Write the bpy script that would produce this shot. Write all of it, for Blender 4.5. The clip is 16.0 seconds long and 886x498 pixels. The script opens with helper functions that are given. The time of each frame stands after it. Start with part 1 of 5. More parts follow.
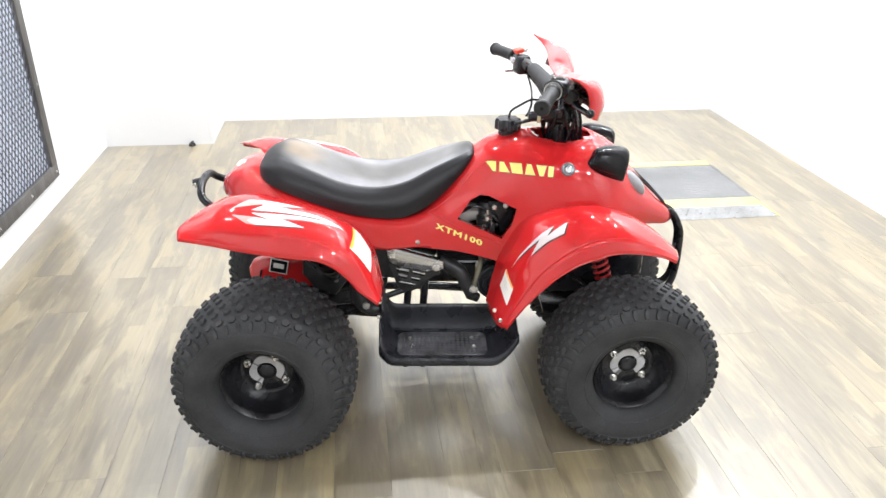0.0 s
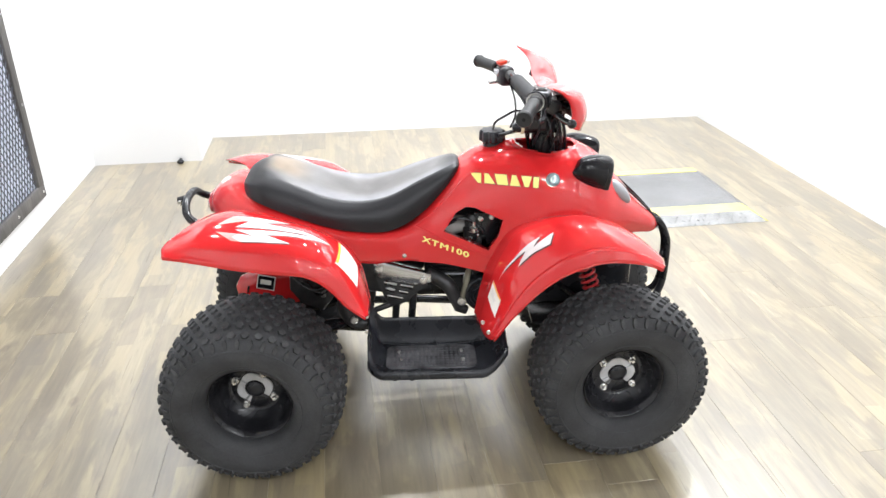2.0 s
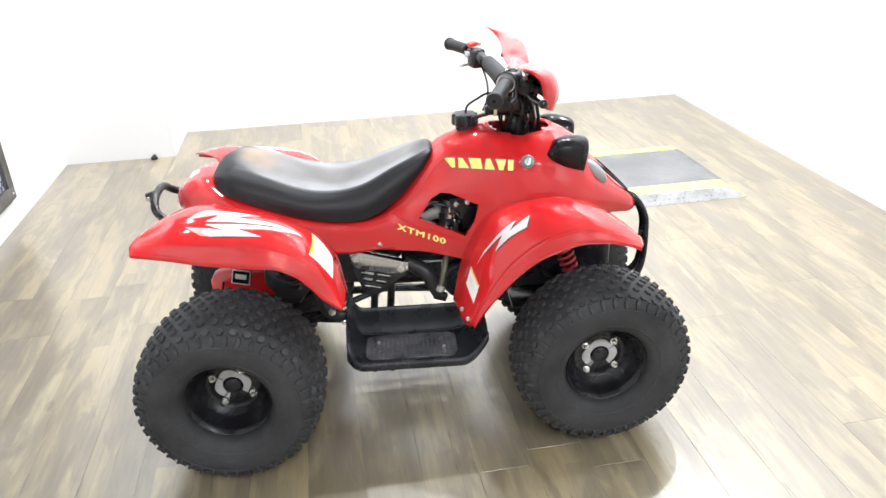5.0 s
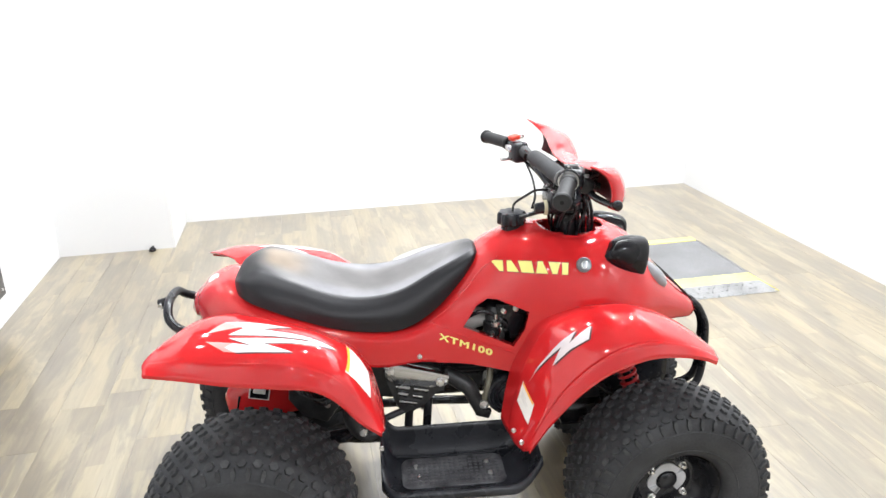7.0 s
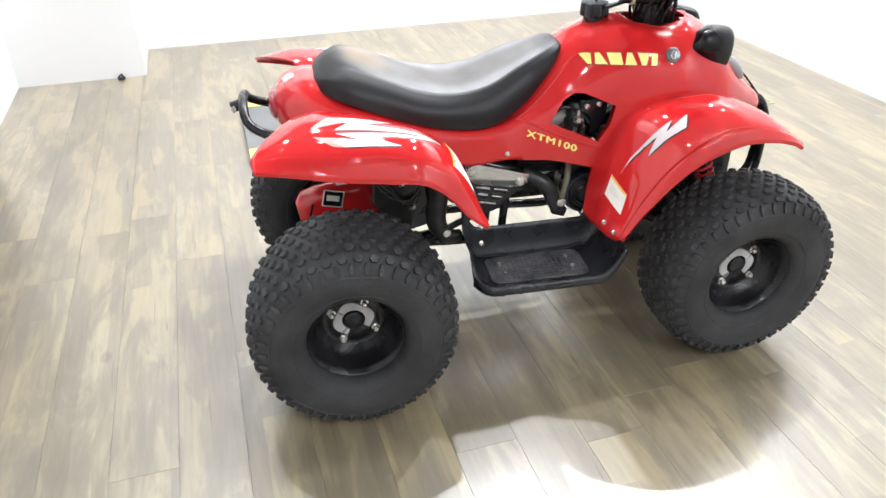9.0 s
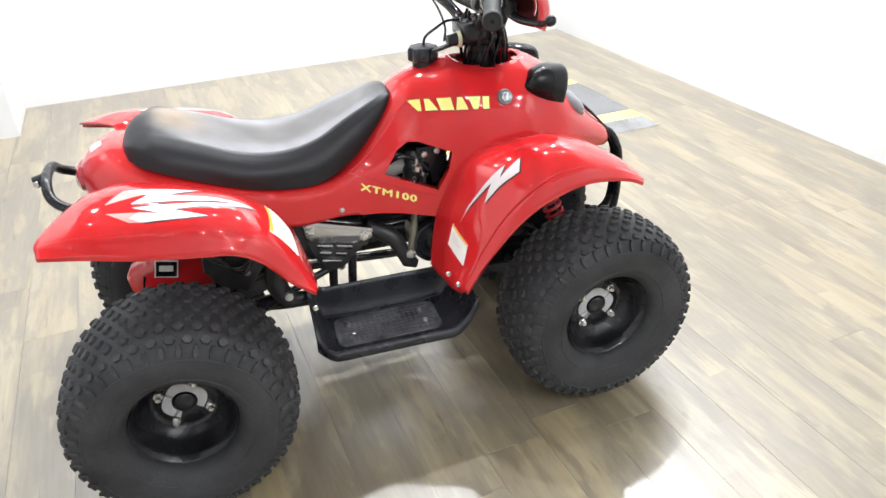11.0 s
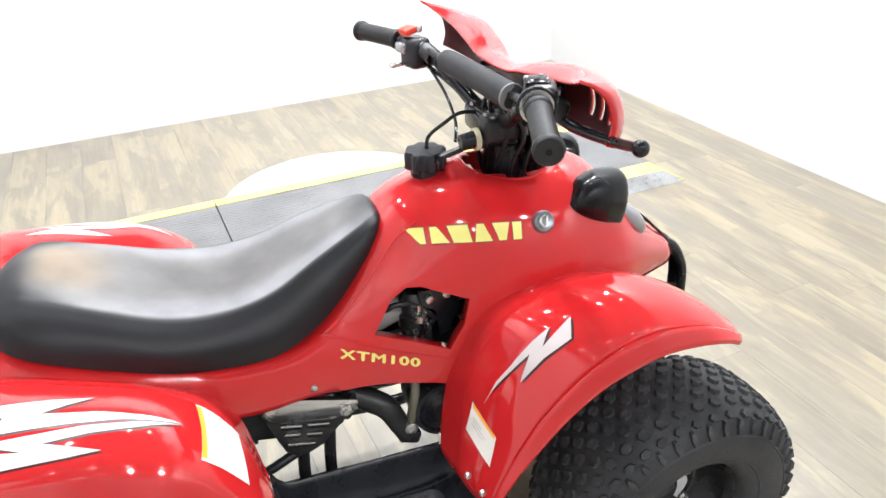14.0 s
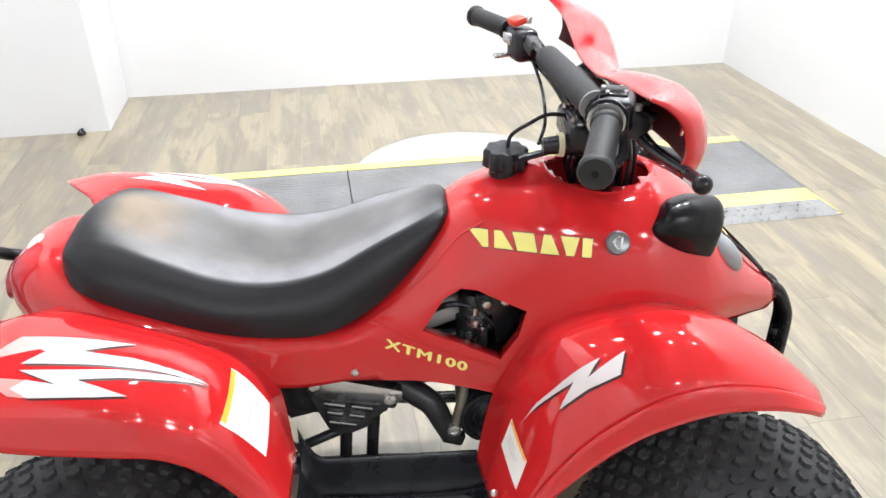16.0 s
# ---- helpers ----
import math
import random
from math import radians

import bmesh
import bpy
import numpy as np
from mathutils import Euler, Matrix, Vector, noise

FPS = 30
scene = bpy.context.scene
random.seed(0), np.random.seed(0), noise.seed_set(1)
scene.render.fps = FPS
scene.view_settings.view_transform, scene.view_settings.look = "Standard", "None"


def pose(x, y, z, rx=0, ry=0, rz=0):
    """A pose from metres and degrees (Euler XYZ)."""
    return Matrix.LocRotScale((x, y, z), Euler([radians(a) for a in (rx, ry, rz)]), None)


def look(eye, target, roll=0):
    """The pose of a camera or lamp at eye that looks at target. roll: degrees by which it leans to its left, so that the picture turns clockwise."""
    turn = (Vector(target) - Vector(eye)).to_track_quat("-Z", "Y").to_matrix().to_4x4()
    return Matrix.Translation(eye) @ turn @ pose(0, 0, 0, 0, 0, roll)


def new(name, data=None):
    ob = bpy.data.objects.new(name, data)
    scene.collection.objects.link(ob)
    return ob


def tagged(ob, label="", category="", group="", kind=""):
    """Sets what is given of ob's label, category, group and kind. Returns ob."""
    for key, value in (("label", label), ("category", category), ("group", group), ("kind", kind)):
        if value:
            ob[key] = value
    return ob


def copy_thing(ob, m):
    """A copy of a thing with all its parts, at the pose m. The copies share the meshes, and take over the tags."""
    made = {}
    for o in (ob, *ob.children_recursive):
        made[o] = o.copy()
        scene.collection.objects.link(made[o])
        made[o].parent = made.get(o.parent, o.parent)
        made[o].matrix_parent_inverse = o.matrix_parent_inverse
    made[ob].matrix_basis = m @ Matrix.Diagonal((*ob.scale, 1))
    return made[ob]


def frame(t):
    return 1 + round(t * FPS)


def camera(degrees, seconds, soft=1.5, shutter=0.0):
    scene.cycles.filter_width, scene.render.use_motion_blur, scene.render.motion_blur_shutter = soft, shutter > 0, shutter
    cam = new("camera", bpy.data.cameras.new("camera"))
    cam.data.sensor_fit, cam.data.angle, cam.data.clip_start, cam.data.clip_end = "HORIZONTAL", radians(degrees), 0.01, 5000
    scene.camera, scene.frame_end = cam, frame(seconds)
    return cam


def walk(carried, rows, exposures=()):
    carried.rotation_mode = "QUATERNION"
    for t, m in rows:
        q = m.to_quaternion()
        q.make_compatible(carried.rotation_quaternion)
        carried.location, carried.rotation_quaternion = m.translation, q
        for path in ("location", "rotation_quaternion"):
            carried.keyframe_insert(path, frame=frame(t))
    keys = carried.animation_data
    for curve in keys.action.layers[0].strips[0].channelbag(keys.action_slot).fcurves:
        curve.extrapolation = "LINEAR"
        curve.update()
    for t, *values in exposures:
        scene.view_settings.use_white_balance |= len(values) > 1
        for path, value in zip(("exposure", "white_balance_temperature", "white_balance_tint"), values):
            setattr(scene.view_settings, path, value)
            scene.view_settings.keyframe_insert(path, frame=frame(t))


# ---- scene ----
cam = camera(61.6, 16.0)
PATH = [
    (0, (0.42, 0.13, 1.427), (0.653, 1.909, 0.543), 0.7),
    (0.5, (0.432, 0.134, 1.431), (0.711, 1.913, 0.56), 0.5),
    (1, (0.433, 0.137, 1.431), (0.696, 1.919, 0.562), 0.1),
    (1.5, (0.437, 0.132, 1.431), (0.683, 1.922, 0.572), 0.0),
    (2, (0.441, 0.133, 1.428), (0.691, 1.923, 0.572), -0.3),
    (2.5, (0.446, 0.129, 1.425), (0.694, 1.913, 0.555), -0.3),
    (3, (0.456, 0.131, 1.425), (0.694, 1.913, 0.548), -0.7),
    (3.5, (0.46, 0.134, 1.424), (0.708, 1.912, 0.542), -0.8),
    (4, (0.467, 0.145, 1.417), (0.735, 1.916, 0.526), -1.1),
    (6.3, (0.470, 0.183, 1.408), (0.764, 1.953, 0.531), -2.6),
    (6.5, (0.414, 0.224, 1.402), (0.757, 1.994, 0.537), -1.2),
    (7, (0.358, 0.38, 1.397), (0.703, 2.227, 0.713), -1.5),
    (7.5, (0.207, 0.444, 1.384), (0.571, 2.252, 0.61), -1.7),
    (8, (0.026, 0.452, 1.354), (0.472, 2.212, 0.515), -1.8),
    (8.5, (-0.037, 0.462, 1.309), (0.422, 2.123, 0.294), -0.8),
    (9, (-0.041, 0.452, 1.289), (0.461, 2.073, 0.232), -0.4),
    (9.5, (0.009, 0.438, 1.301), (0.621, 2.053, 0.292), -1.3),
    (9.7, (0.034, 0.431, 1.306), (0.711, 2.027, 0.309), -1.3),
    (11.8, (0.361, 0.619, 1.283), (0.976, 2.238, 0.283), -3.2),
    (12, (0.376, 0.716, 1.271), (1.063, 2.33, 0.311), -1.8),
    (12.5, (0.379, 0.933, 1.301), (1.096, 2.606, 0.471), -7.0),
    (13, (0.395, 1.01, 1.31), (1.001, 2.694, 0.417), -5.5),
    (13.5, (0.409, 1.028, 1.314), (1.071, 2.665, 0.376), -3.4),
    (14, (0.418, 1.033, 1.302), (1.113, 2.63, 0.319), -2.5),
    (14.5, (0.421, 1.022, 1.297), (1.119, 2.617, 0.313), -1.9),
    (15, (0.422, 1.01, 1.298), (1.084, 2.631, 0.332), -2.3),
    (15.5, (0.462, 1.02, 1.299), (1.027, 2.666, 0.314), -2.6),
    (16, (0.569, 1.046, 1.302), (0.868, 2.741, 0.282), -0.2),
]
walk(cam, [(t, look(eye, target, roll)) for t, eye, target, roll in PATH], [(0.0, 0.18), (4.0, 0.18), (7.5, 0.10), (9.5, 0.08), (13.0, 0.05), (15.0, 0.05), (16.0, -0.10)])

# ---- world and light ----
from mathutils.bvhtree import BVHTree

world = bpy.data.worlds.new("world")
scene.world = world
world.use_nodes = True
world.node_tree.nodes["Background"].inputs[0].default_value = (0.9, 0.95, 1.0, 1)
world.node_tree.nodes["Background"].inputs[1].default_value = 0.1
scene.view_settings.exposure = 0.0

X0, X1, Y0, Y1 = -1.015, 2.965, -4.2, 5.045
JOG_X, JOG_Y, CEIL = -0.40, 4.57, 3.6
# The two rows at negative y are unseen, added as fill for the bike's near side.
LAMP_ROWS = ((-3.2, 20.0), (-1.2, 27.0), (2.4, 9.0), (3.5, 58.0))
LAMPS = [(x, y, w * k) for y, w in LAMP_ROWS for x, k in ((-0.45, 0.6), (0.5, 0.9), (1.45, 1.25), (2.4, 1.75))]

# ---- materials ----


def mat(name, base, rough=0.5, metal=0.0, coat=0.0, vary=0.0, scale=8.0, fine=0.0, fscale=120.0, bump=0.0, spec=0.5, rvary=0.0, tint=None, stretch=(1, 1, 1)):
    """A procedural surface: base colour with a broad and a fine variation, gloss variation and relief."""
    m = bpy.data.materials.new(name)
    m.use_nodes = True
    nt = m.node_tree
    b = nt.nodes["Principled BSDF"]
    b.inputs["Base Color"].default_value = (*base, 1)
    b.inputs["Roughness"].default_value = rough
    b.inputs["Metallic"].default_value = metal
    b.inputs["Coat Weight"].default_value = coat
    b.inputs["Coat Roughness"].default_value = 0.035
    b.inputs["Specular IOR Level"].default_value = spec
    co = nt.nodes.new("ShaderNodeTexCoord")
    mp = nt.nodes.new("ShaderNodeMapping")
    mp.inputs["Scale"].default_value = stretch
    nt.links.new(co.outputs["Object"], mp.inputs[0])
    n1 = nt.nodes.new("ShaderNodeTexNoise")
    n1.inputs["Scale"].default_value = scale
    n1.inputs["Detail"].default_value = 5
    n2 = nt.nodes.new("ShaderNodeTexNoise")
    n2.inputs["Scale"].default_value = fscale
    n2.inputs["Detail"].default_value = 3
    for n in (n1, n2):
        nt.links.new(mp.outputs[0], n.inputs["Vector"])
    if vary or fine:
        t = tint or tuple(min(1, c * 1.9 + 0.02) for c in base)
        dark = tuple(c * (1 - vary) for c in base)
        r = nt.nodes.new("ShaderNodeValToRGB")
        r.color_ramp.elements[0].position, r.color_ramp.elements[1].position = 0.3, 0.72
        r.color_ramp.elements[0].color = (*dark, 1)
        r.color_ramp.elements[1].color = (*[c + (u - c) * vary for c, u in zip(base, t)], 1)
        nt.links.new(n1.outputs["Fac"], r.inputs[0])
        mx = nt.nodes.new("ShaderNodeMix")
        mx.data_type, mx.blend_type = "RGBA", "OVERLAY"
        mx.inputs[0].default_value = fine
        nt.links.new(r.outputs[0], mx.inputs[6])
        nt.links.new(n2.outputs["Fac"], mx.inputs[7])
        nt.links.new(mx.outputs[2], b.inputs["Base Color"])
    if rvary:
        mr = nt.nodes.new("ShaderNodeMapRange")
        mr.inputs[1].default_value, mr.inputs[2].default_value = 0.3, 0.75
        mr.inputs[3].default_value, mr.inputs[4].default_value = max(0.02, rough - rvary), min(1, rough + rvary)
        nt.links.new(n1.outputs["Fac"], mr.inputs[0])
        nt.links.new(mr.outputs[0], b.inputs["Roughness"])
    if bump:
        bp = nt.nodes.new("ShaderNodeBump")
        bp.inputs["Strength"].default_value = bump
        bp.inputs["Distance"].default_value = 0.002
        nt.links.new(n2.outputs["Fac"], bp.inputs["Height"])
        nt.links.new(bp.outputs[0], b.inputs["Normal"])
    return m


def glow(name, colour, strength):
    m = bpy.data.materials.new(name)
    m.use_nodes = True
    b = m.node_tree.nodes["Principled BSDF"]
    b.inputs["Emission Color"].default_value = (*colour, 1)
    b.inputs["Emission Strength"].default_value = strength
    return m


def plank_material():
    """Weathered oak vinyl: tan strips of differing tone, grey-brown weathered patches, streaks and knots."""
    m = bpy.data.materials.new("oak_plank")
    m.use_nodes = True
    nt = m.node_tree
    N, L = nt.nodes.new, nt.links.new
    b = nt.nodes["Principled BSDF"]
    info, geo = N("ShaderNodeObjectInfo"), N("ShaderNodeNewGeometry")
    off = N("ShaderNodeVectorMath")
    off.operation = "SCALE"
    off.inputs[0].default_value = (37.0, 91.0, 13.0)
    L(info.outputs["Random"], off.inputs["Scale"])
    add = N("ShaderNodeVectorMath")
    L(geo.outputs["Position"], add.inputs[0])
    L(off.outputs[0], add.inputs[1])

    def noise_at(sx, sy, detail, twist=0.0, rough=0.55):
        mp = N("ShaderNodeMapping")
        mp.inputs["Scale"].default_value = (sx, sy, 1)
        L(add.outputs[0], mp.inputs[0])
        n = N("ShaderNodeTexNoise")
        n.inputs["Scale"].default_value = 1.0
        n.inputs["Detail"].default_value = detail
        n.inputs["Roughness"].default_value = rough
        n.inputs["Distortion"].default_value = twist
        L(mp.outputs[0], n.inputs["Vector"])
        return n.outputs["Fac"]

    def calc(op, x, y):
        n = N("ShaderNodeMath")
        n.operation = op
        for k, v in enumerate((x, y)):
            if isinstance(v, (int, float)):
                n.inputs[k].default_value = v
            else:
                L(v, n.inputs[k])
        return n.outputs[0]

    def ramp(fac, *stops):
        r = N("ShaderNodeValToRGB")
        e = r.color_ramp.elements
        e[0].position, e[0].color = stops[0][0], (*stops[0][1], 1)
        e[1].position, e[1].color = stops[-1][0], (*stops[-1][1], 1)
        for q, c in stops[1:-1]:
            e.new(q).color = (*c, 1)
        L(fac, r.inputs[0])
        return r.outputs[0]

    def blend(mode, fac, x, y):
        n = N("ShaderNodeMix")
        n.data_type, n.blend_type = "RGBA", mode
        if isinstance(fac, float):
            n.inputs[0].default_value = fac
        else:
            L(fac, n.inputs[0])
        L(x, n.inputs[6])
        L(y, n.inputs[7])
        return n.outputs[2]

    # strips about a third of a plank wide, cut at uneven lengths, with wavering edges
    sep = N("ShaderNodeSeparateXYZ")
    L(geo.outputs["Position"], sep.inputs[0])
    waver = noise_at(6, 2.2, 3)
    cx = calc("FLOOR", calc("DIVIDE", calc("ADD", sep.outputs["X"], calc("MULTIPLY", waver, 0.035)), 0.054), 0.0)
    cy = calc("FLOOR", calc("ADD", calc("DIVIDE", calc("ADD", sep.outputs["Y"], calc("MULTIPLY", waver, 0.05)), 0.55), calc("MULTIPLY", cx, 0.37)), 0.0)
    cell = N("ShaderNodeCombineXYZ")
    L(cx, cell.inputs[0])
    L(cy, cell.inputs[1])
    L(info.outputs["Random"], cell.inputs[2])
    wn = N("ShaderNodeTexWhiteNoise")
    L(cell.outputs[0], wn.inputs["Vector"])
    base = ramp(wn.outputs["Value"], (0.0, (0.212, 0.171, 0.107)), (0.35, (0.252, 0.208, 0.126)), (0.65, (0.292, 0.236, 0.134)), (1.0, (0.308, 0.262, 0.168)))
    cloud = noise_at(3.0, 1.2, 4)
    patch = noise_at(11, 2.6, 7, 0.9, 0.62)
    jag = noise_at(44, 8.0, 4, 0.6)
    worn = calc("ADD", calc("ADD", calc("MULTIPLY", patch, 0.70), calc("MULTIPLY", cloud, 0.30)), calc("MULTIPLY", jag, 0.14))
    weather = ramp(worn, (0.52, (0, 0, 0)), (0.585, (0.55, 0.55, 0.55)), (0.72, (0.85, 0.85, 0.85)))
    hue = ramp(noise_at(2.2, 0.9, 2), (0.40, (0.120, 0.096, 0.060)), (0.60, (0.146, 0.127, 0.098)))
    col = blend("MIX", weather, base, hue)
    streak = noise_at(70, 5.0, 4, 0.3)
    col = blend("OVERLAY", 0.26, col, ramp(streak, (0.30, (0.22, 0.21, 0.20)), (0.68, (0.72, 0.72, 0.72))))
    # dark cracks and small knots
    crack = ramp(noise_at(46, 2.0, 3, 1.2), (0.285, (0.42, 0.37, 0.31)), (0.325, (1, 1, 1)))
    col = blend("MULTIPLY", 0.75, col, crack)
    vor = N("ShaderNodeTexVoronoi")
    vor.inputs["Scale"].default_value = 2.9
    mpk = N("ShaderNodeMapping")
    mpk.inputs["Scale"].default_value = (1.5, 0.85, 1)
    L(add.outputs[0], mpk.inputs[0])
    L(mpk.outputs[0], vor.inputs["Vector"])
    col = blend("MULTIPLY", 0.8, col, ramp(vor.outputs["Distance"], (0.012, (0.38, 0.33, 0.29)), (0.035, (0.72, 0.68, 0.62)), (0.045, (0.55, 0.50, 0.45)), (0.085, (1, 1, 1))))
    L(col, b.inputs["Base Color"])
    b.inputs["Coat Weight"].default_value, b.inputs["Coat Roughness"].default_value = 1.0, 0.28
    b.inputs["IOR"].default_value, b.inputs["Coat IOR"].default_value = 1.5, 2.0
    rr = N("ShaderNodeMapRange")
    rr.inputs[3].default_value, rr.inputs[4].default_value = 0.30, 0.46
    L(cloud, rr.inputs[0])
    L(rr.outputs[0], b.inputs["Roughness"])
    bp = N("ShaderNodeBump")
    bp.inputs["Strength"].default_value, bp.inputs["Distance"].default_value = 0.12, 0.001
    L(streak, bp.inputs["Height"])
    L(bp.outputs[0], b.inputs["Normal"])
    return m


def seat_material():
    """Black vinyl whose top is worn to grey inside a soft outline, browned near the rear, with a pale sheen painted
    along its edges. UV: along and across the top.
    """
    m = bpy.data.materials.new("worn_vinyl")
    m.use_nodes = True
    nt = m.node_tree
    N, L = nt.nodes.new, nt.links.new
    b = nt.nodes["Principled BSDF"]
    co = N("ShaderNodeTexCoord")
    sep = N("ShaderNodeSeparateXYZ")
    L(co.outputs["UV"], sep.inputs[0])

    def noise_at(scale, detail):
        n = N("ShaderNodeTexNoise")
        n.inputs["Scale"].default_value = scale
        n.inputs["Detail"].default_value = detail
        L(co.outputs["Object"], n.inputs["Vector"])
        return n.outputs["Fac"]

    def calc(op, x, y):
        n = N("ShaderNodeMath")
        n.operation = op
        for k, v in enumerate((x, y)):
            if isinstance(v, (int, float)):
                n.inputs[k].default_value = v
            else:
                L(v, n.inputs[k])
        return n.outputs[0]

    def soft(x, lo, hi):
        n = N("ShaderNodeMapRange")
        n.interpolation_type = "SMOOTHSTEP"
        n.inputs[1].default_value, n.inputs[2].default_value = lo, hi
        L(x, n.inputs[0])
        return n.outputs[0]

    def blend(mode, fac, x, y):
        n = N("ShaderNodeMix")
        n.data_type, n.blend_type = "RGBA", mode
        if isinstance(fac, float):
            n.inputs[0].default_value = fac
        else:
            L(fac, n.inputs[0])
        for k, v in ((6, x), (7, y)):
            if isinstance(v, tuple):
                n.inputs[k].default_value = (*v, 1)
            else:
                L(v, n.inputs[k])
        return n.outputs[2]

    n1 = noise_at(9, 4)
    u = calc("ADD", sep.outputs["X"], calc("MULTIPLY", calc("SUBTRACT", n1, 0.5), 0.04))
    v = calc("ABSOLUTE", sep.outputs["Y"], 0.0)
    v4 = calc("POWER", v, 4.0)
    mask = calc("MULTIPLY", calc("MULTIPLY", soft(v, 1.04, 0.92), soft(calc("SUBTRACT", u, calc("MULTIPLY", v4, 0.10)), 0.06, 0.17)), soft(u, 1.02, 0.86))
    # sheen along the top's edges, painted below as a paler bluish grey
    edge = calc("MULTIPLY", calc("MULTIPLY", soft(v, 0.45, 0.82), soft(v, 1.02, 0.95)), soft(u, 0.2, 0.4))
    centre = calc("MULTIPLY", calc("MULTIPLY", soft(u, 0.28, 0.45), soft(u, 0.95, 0.60)), soft(v, 0.75, 0.25))
    brown = calc("MULTIPLY", calc("MULTIPLY", soft(u, 0.08, 0.16), soft(u, 0.34, 0.20)), soft(v, 0.85, 0.35))
    grey = blend("MIX", calc("MULTIPLY", centre, 0.75), (0.175, 0.169, 0.166), (0.100, 0.094, 0.091))
    grey = blend("MIX", calc("MULTIPLY", edge, 0.6), grey, (0.270, 0.272, 0.290))
    grey = blend("MIX", calc("MULTIPLY", brown, 0.85), grey, (0.260, 0.200, 0.140))
    grey = blend("OVERLAY", 0.5, grey, noise_at(14, 5))
    col = blend("MIX", calc("MULTIPLY", mask, 0.95), (0.013, 0.013, 0.0145), grey)
    L(col, b.inputs["Base Color"])
    rg = N("ShaderNodeMapRange")
    rg.inputs[3].default_value, rg.inputs[4].default_value = 0.42, 0.40
    L(mask, rg.inputs[0])
    L(rg.outputs[0], b.inputs["Roughness"])
    b.inputs["Specular IOR Level"].default_value = 0.26
    bp = N("ShaderNodeBump")
    bp.inputs["Strength"].default_value, bp.inputs["Distance"].default_value = 0.10, 0.002
    L(noise_at(480, 3), bp.inputs["Height"])
    L(bp.outputs[0], b.inputs["Normal"])
    return m


def mesh_ob(name, bm, material, smooth=True, angle=None):
    me = bpy.data.meshes.new(name)
    bmesh.ops.recalc_face_normals(bm, faces=bm.faces)
    bm.to_mesh(me)
    bm.free()
    if smooth:
        me.shade_smooth()
        if angle:
            me.set_sharp_from_angle(angle=radians(angle))
    if material:
        me.materials.append(material)
    return new(name, me)


def part(name, bm, material, parent, label="", angle=40, smooth=True):
    ob = mesh_ob(name, bm, material, smooth, angle)
    ob.parent = parent
    if label:
        tagged(ob, label)
    return ob


def thick(ob, t, offset=0.0):
    md = ob.modifiers.new("thickness", "SOLIDIFY")
    md.thickness, md.offset = t, offset
    return ob


def box(size, at=(0, 0, 0), bevel=0.0, seg=2, turn=None, bm=None):
    bm = bm or bmesh.new()
    r = bmesh.ops.create_cube(bm, size=1)
    vs = r["verts"]
    bmesh.ops.scale(bm, vec=size, verts=vs)
    if bevel:
        es = list({e for v in vs for e in v.link_edges})
        g = bmesh.ops.bevel(bm, geom=es, offset=bevel, segments=seg, affect="EDGES", profile=0.5)
        vs = list({v for f in g["faces"] for v in f.verts} | {v for v in vs if v.is_valid})
    if turn:
        bmesh.ops.rotate(bm, cent=(0, 0, 0), matrix=Euler([radians(a) for a in turn]).to_matrix(), verts=vs)
    bmesh.ops.translate(bm, vec=at, verts=vs)
    return bm


def spline(pts, n):
    """n points of a smooth curve through pts (any number of columns)."""
    p = np.array(pts, float)
    if p.ndim == 1:
        p = p[:, None]
    k = len(p)
    q = np.vstack([2 * p[0] - p[1], p, 2 * p[-1] - p[-2]])
    out = []
    for u in np.linspace(0, k - 1, n):
        i = min(int(u), k - 2)
        f = u - i
        a, b, c, d = q[i], q[i + 1], q[i + 2], q[i + 3]
        out.append(0.5 * ((2 * b) + (c - a) * f + (2 * a - 5 * b + 4 * c - d) * f * f + (3 * b - a - 3 * c + d) * f ** 3))
    return np.array(out)


def along(table, x):
    """Row of a table, smoothly read at x in its first column."""
    t = np.array(table, float)
    xs = t[:, 0]
    x = min(max(x, xs[0]), xs[-1])
    i = min(max(int(np.searchsorted(xs, x)) - 1, 0), len(xs) - 2)
    f = (x - xs[i]) / (xs[i + 1] - xs[i])
    h = xs[i + 1] - xs[i]

    def slope(j):
        a, b = max(j - 1, 0), min(j + 1, len(xs) - 1)
        return (t[b, 1:] - t[a, 1:]) / (xs[b] - xs[a])

    m0, m1 = slope(i) * h, slope(i + 1) * h
    p0, p1 = t[i, 1:], t[i + 1, 1:]
    return (2 * f ** 3 - 3 * f * f + 1) * p0 + (f ** 3 - 2 * f * f + f) * m0 + (-2 * f ** 3 + 3 * f * f) * p1 + (f ** 3 - f * f) * m1


def grid(rows, wrap=False, caps=False, bm=None):
    """A sheet through rows of points; wrap closes each row into a ring, caps closes both ends."""
    bm = bm or bmesh.new()
    vs = [[bm.verts.new(p) for p in r] for r in rows]
    w = len(rows[0])
    for i in range(len(vs) - 1):
        for j in range(w if wrap else w - 1):
            k = (j + 1) % w
            bm.faces.new((vs[i][j], vs[i][k], vs[i + 1][k], vs[i + 1][j]))
    if caps:
        bm.faces.new(vs[0][::-1])
        bm.faces.new(vs[-1])
    return bm


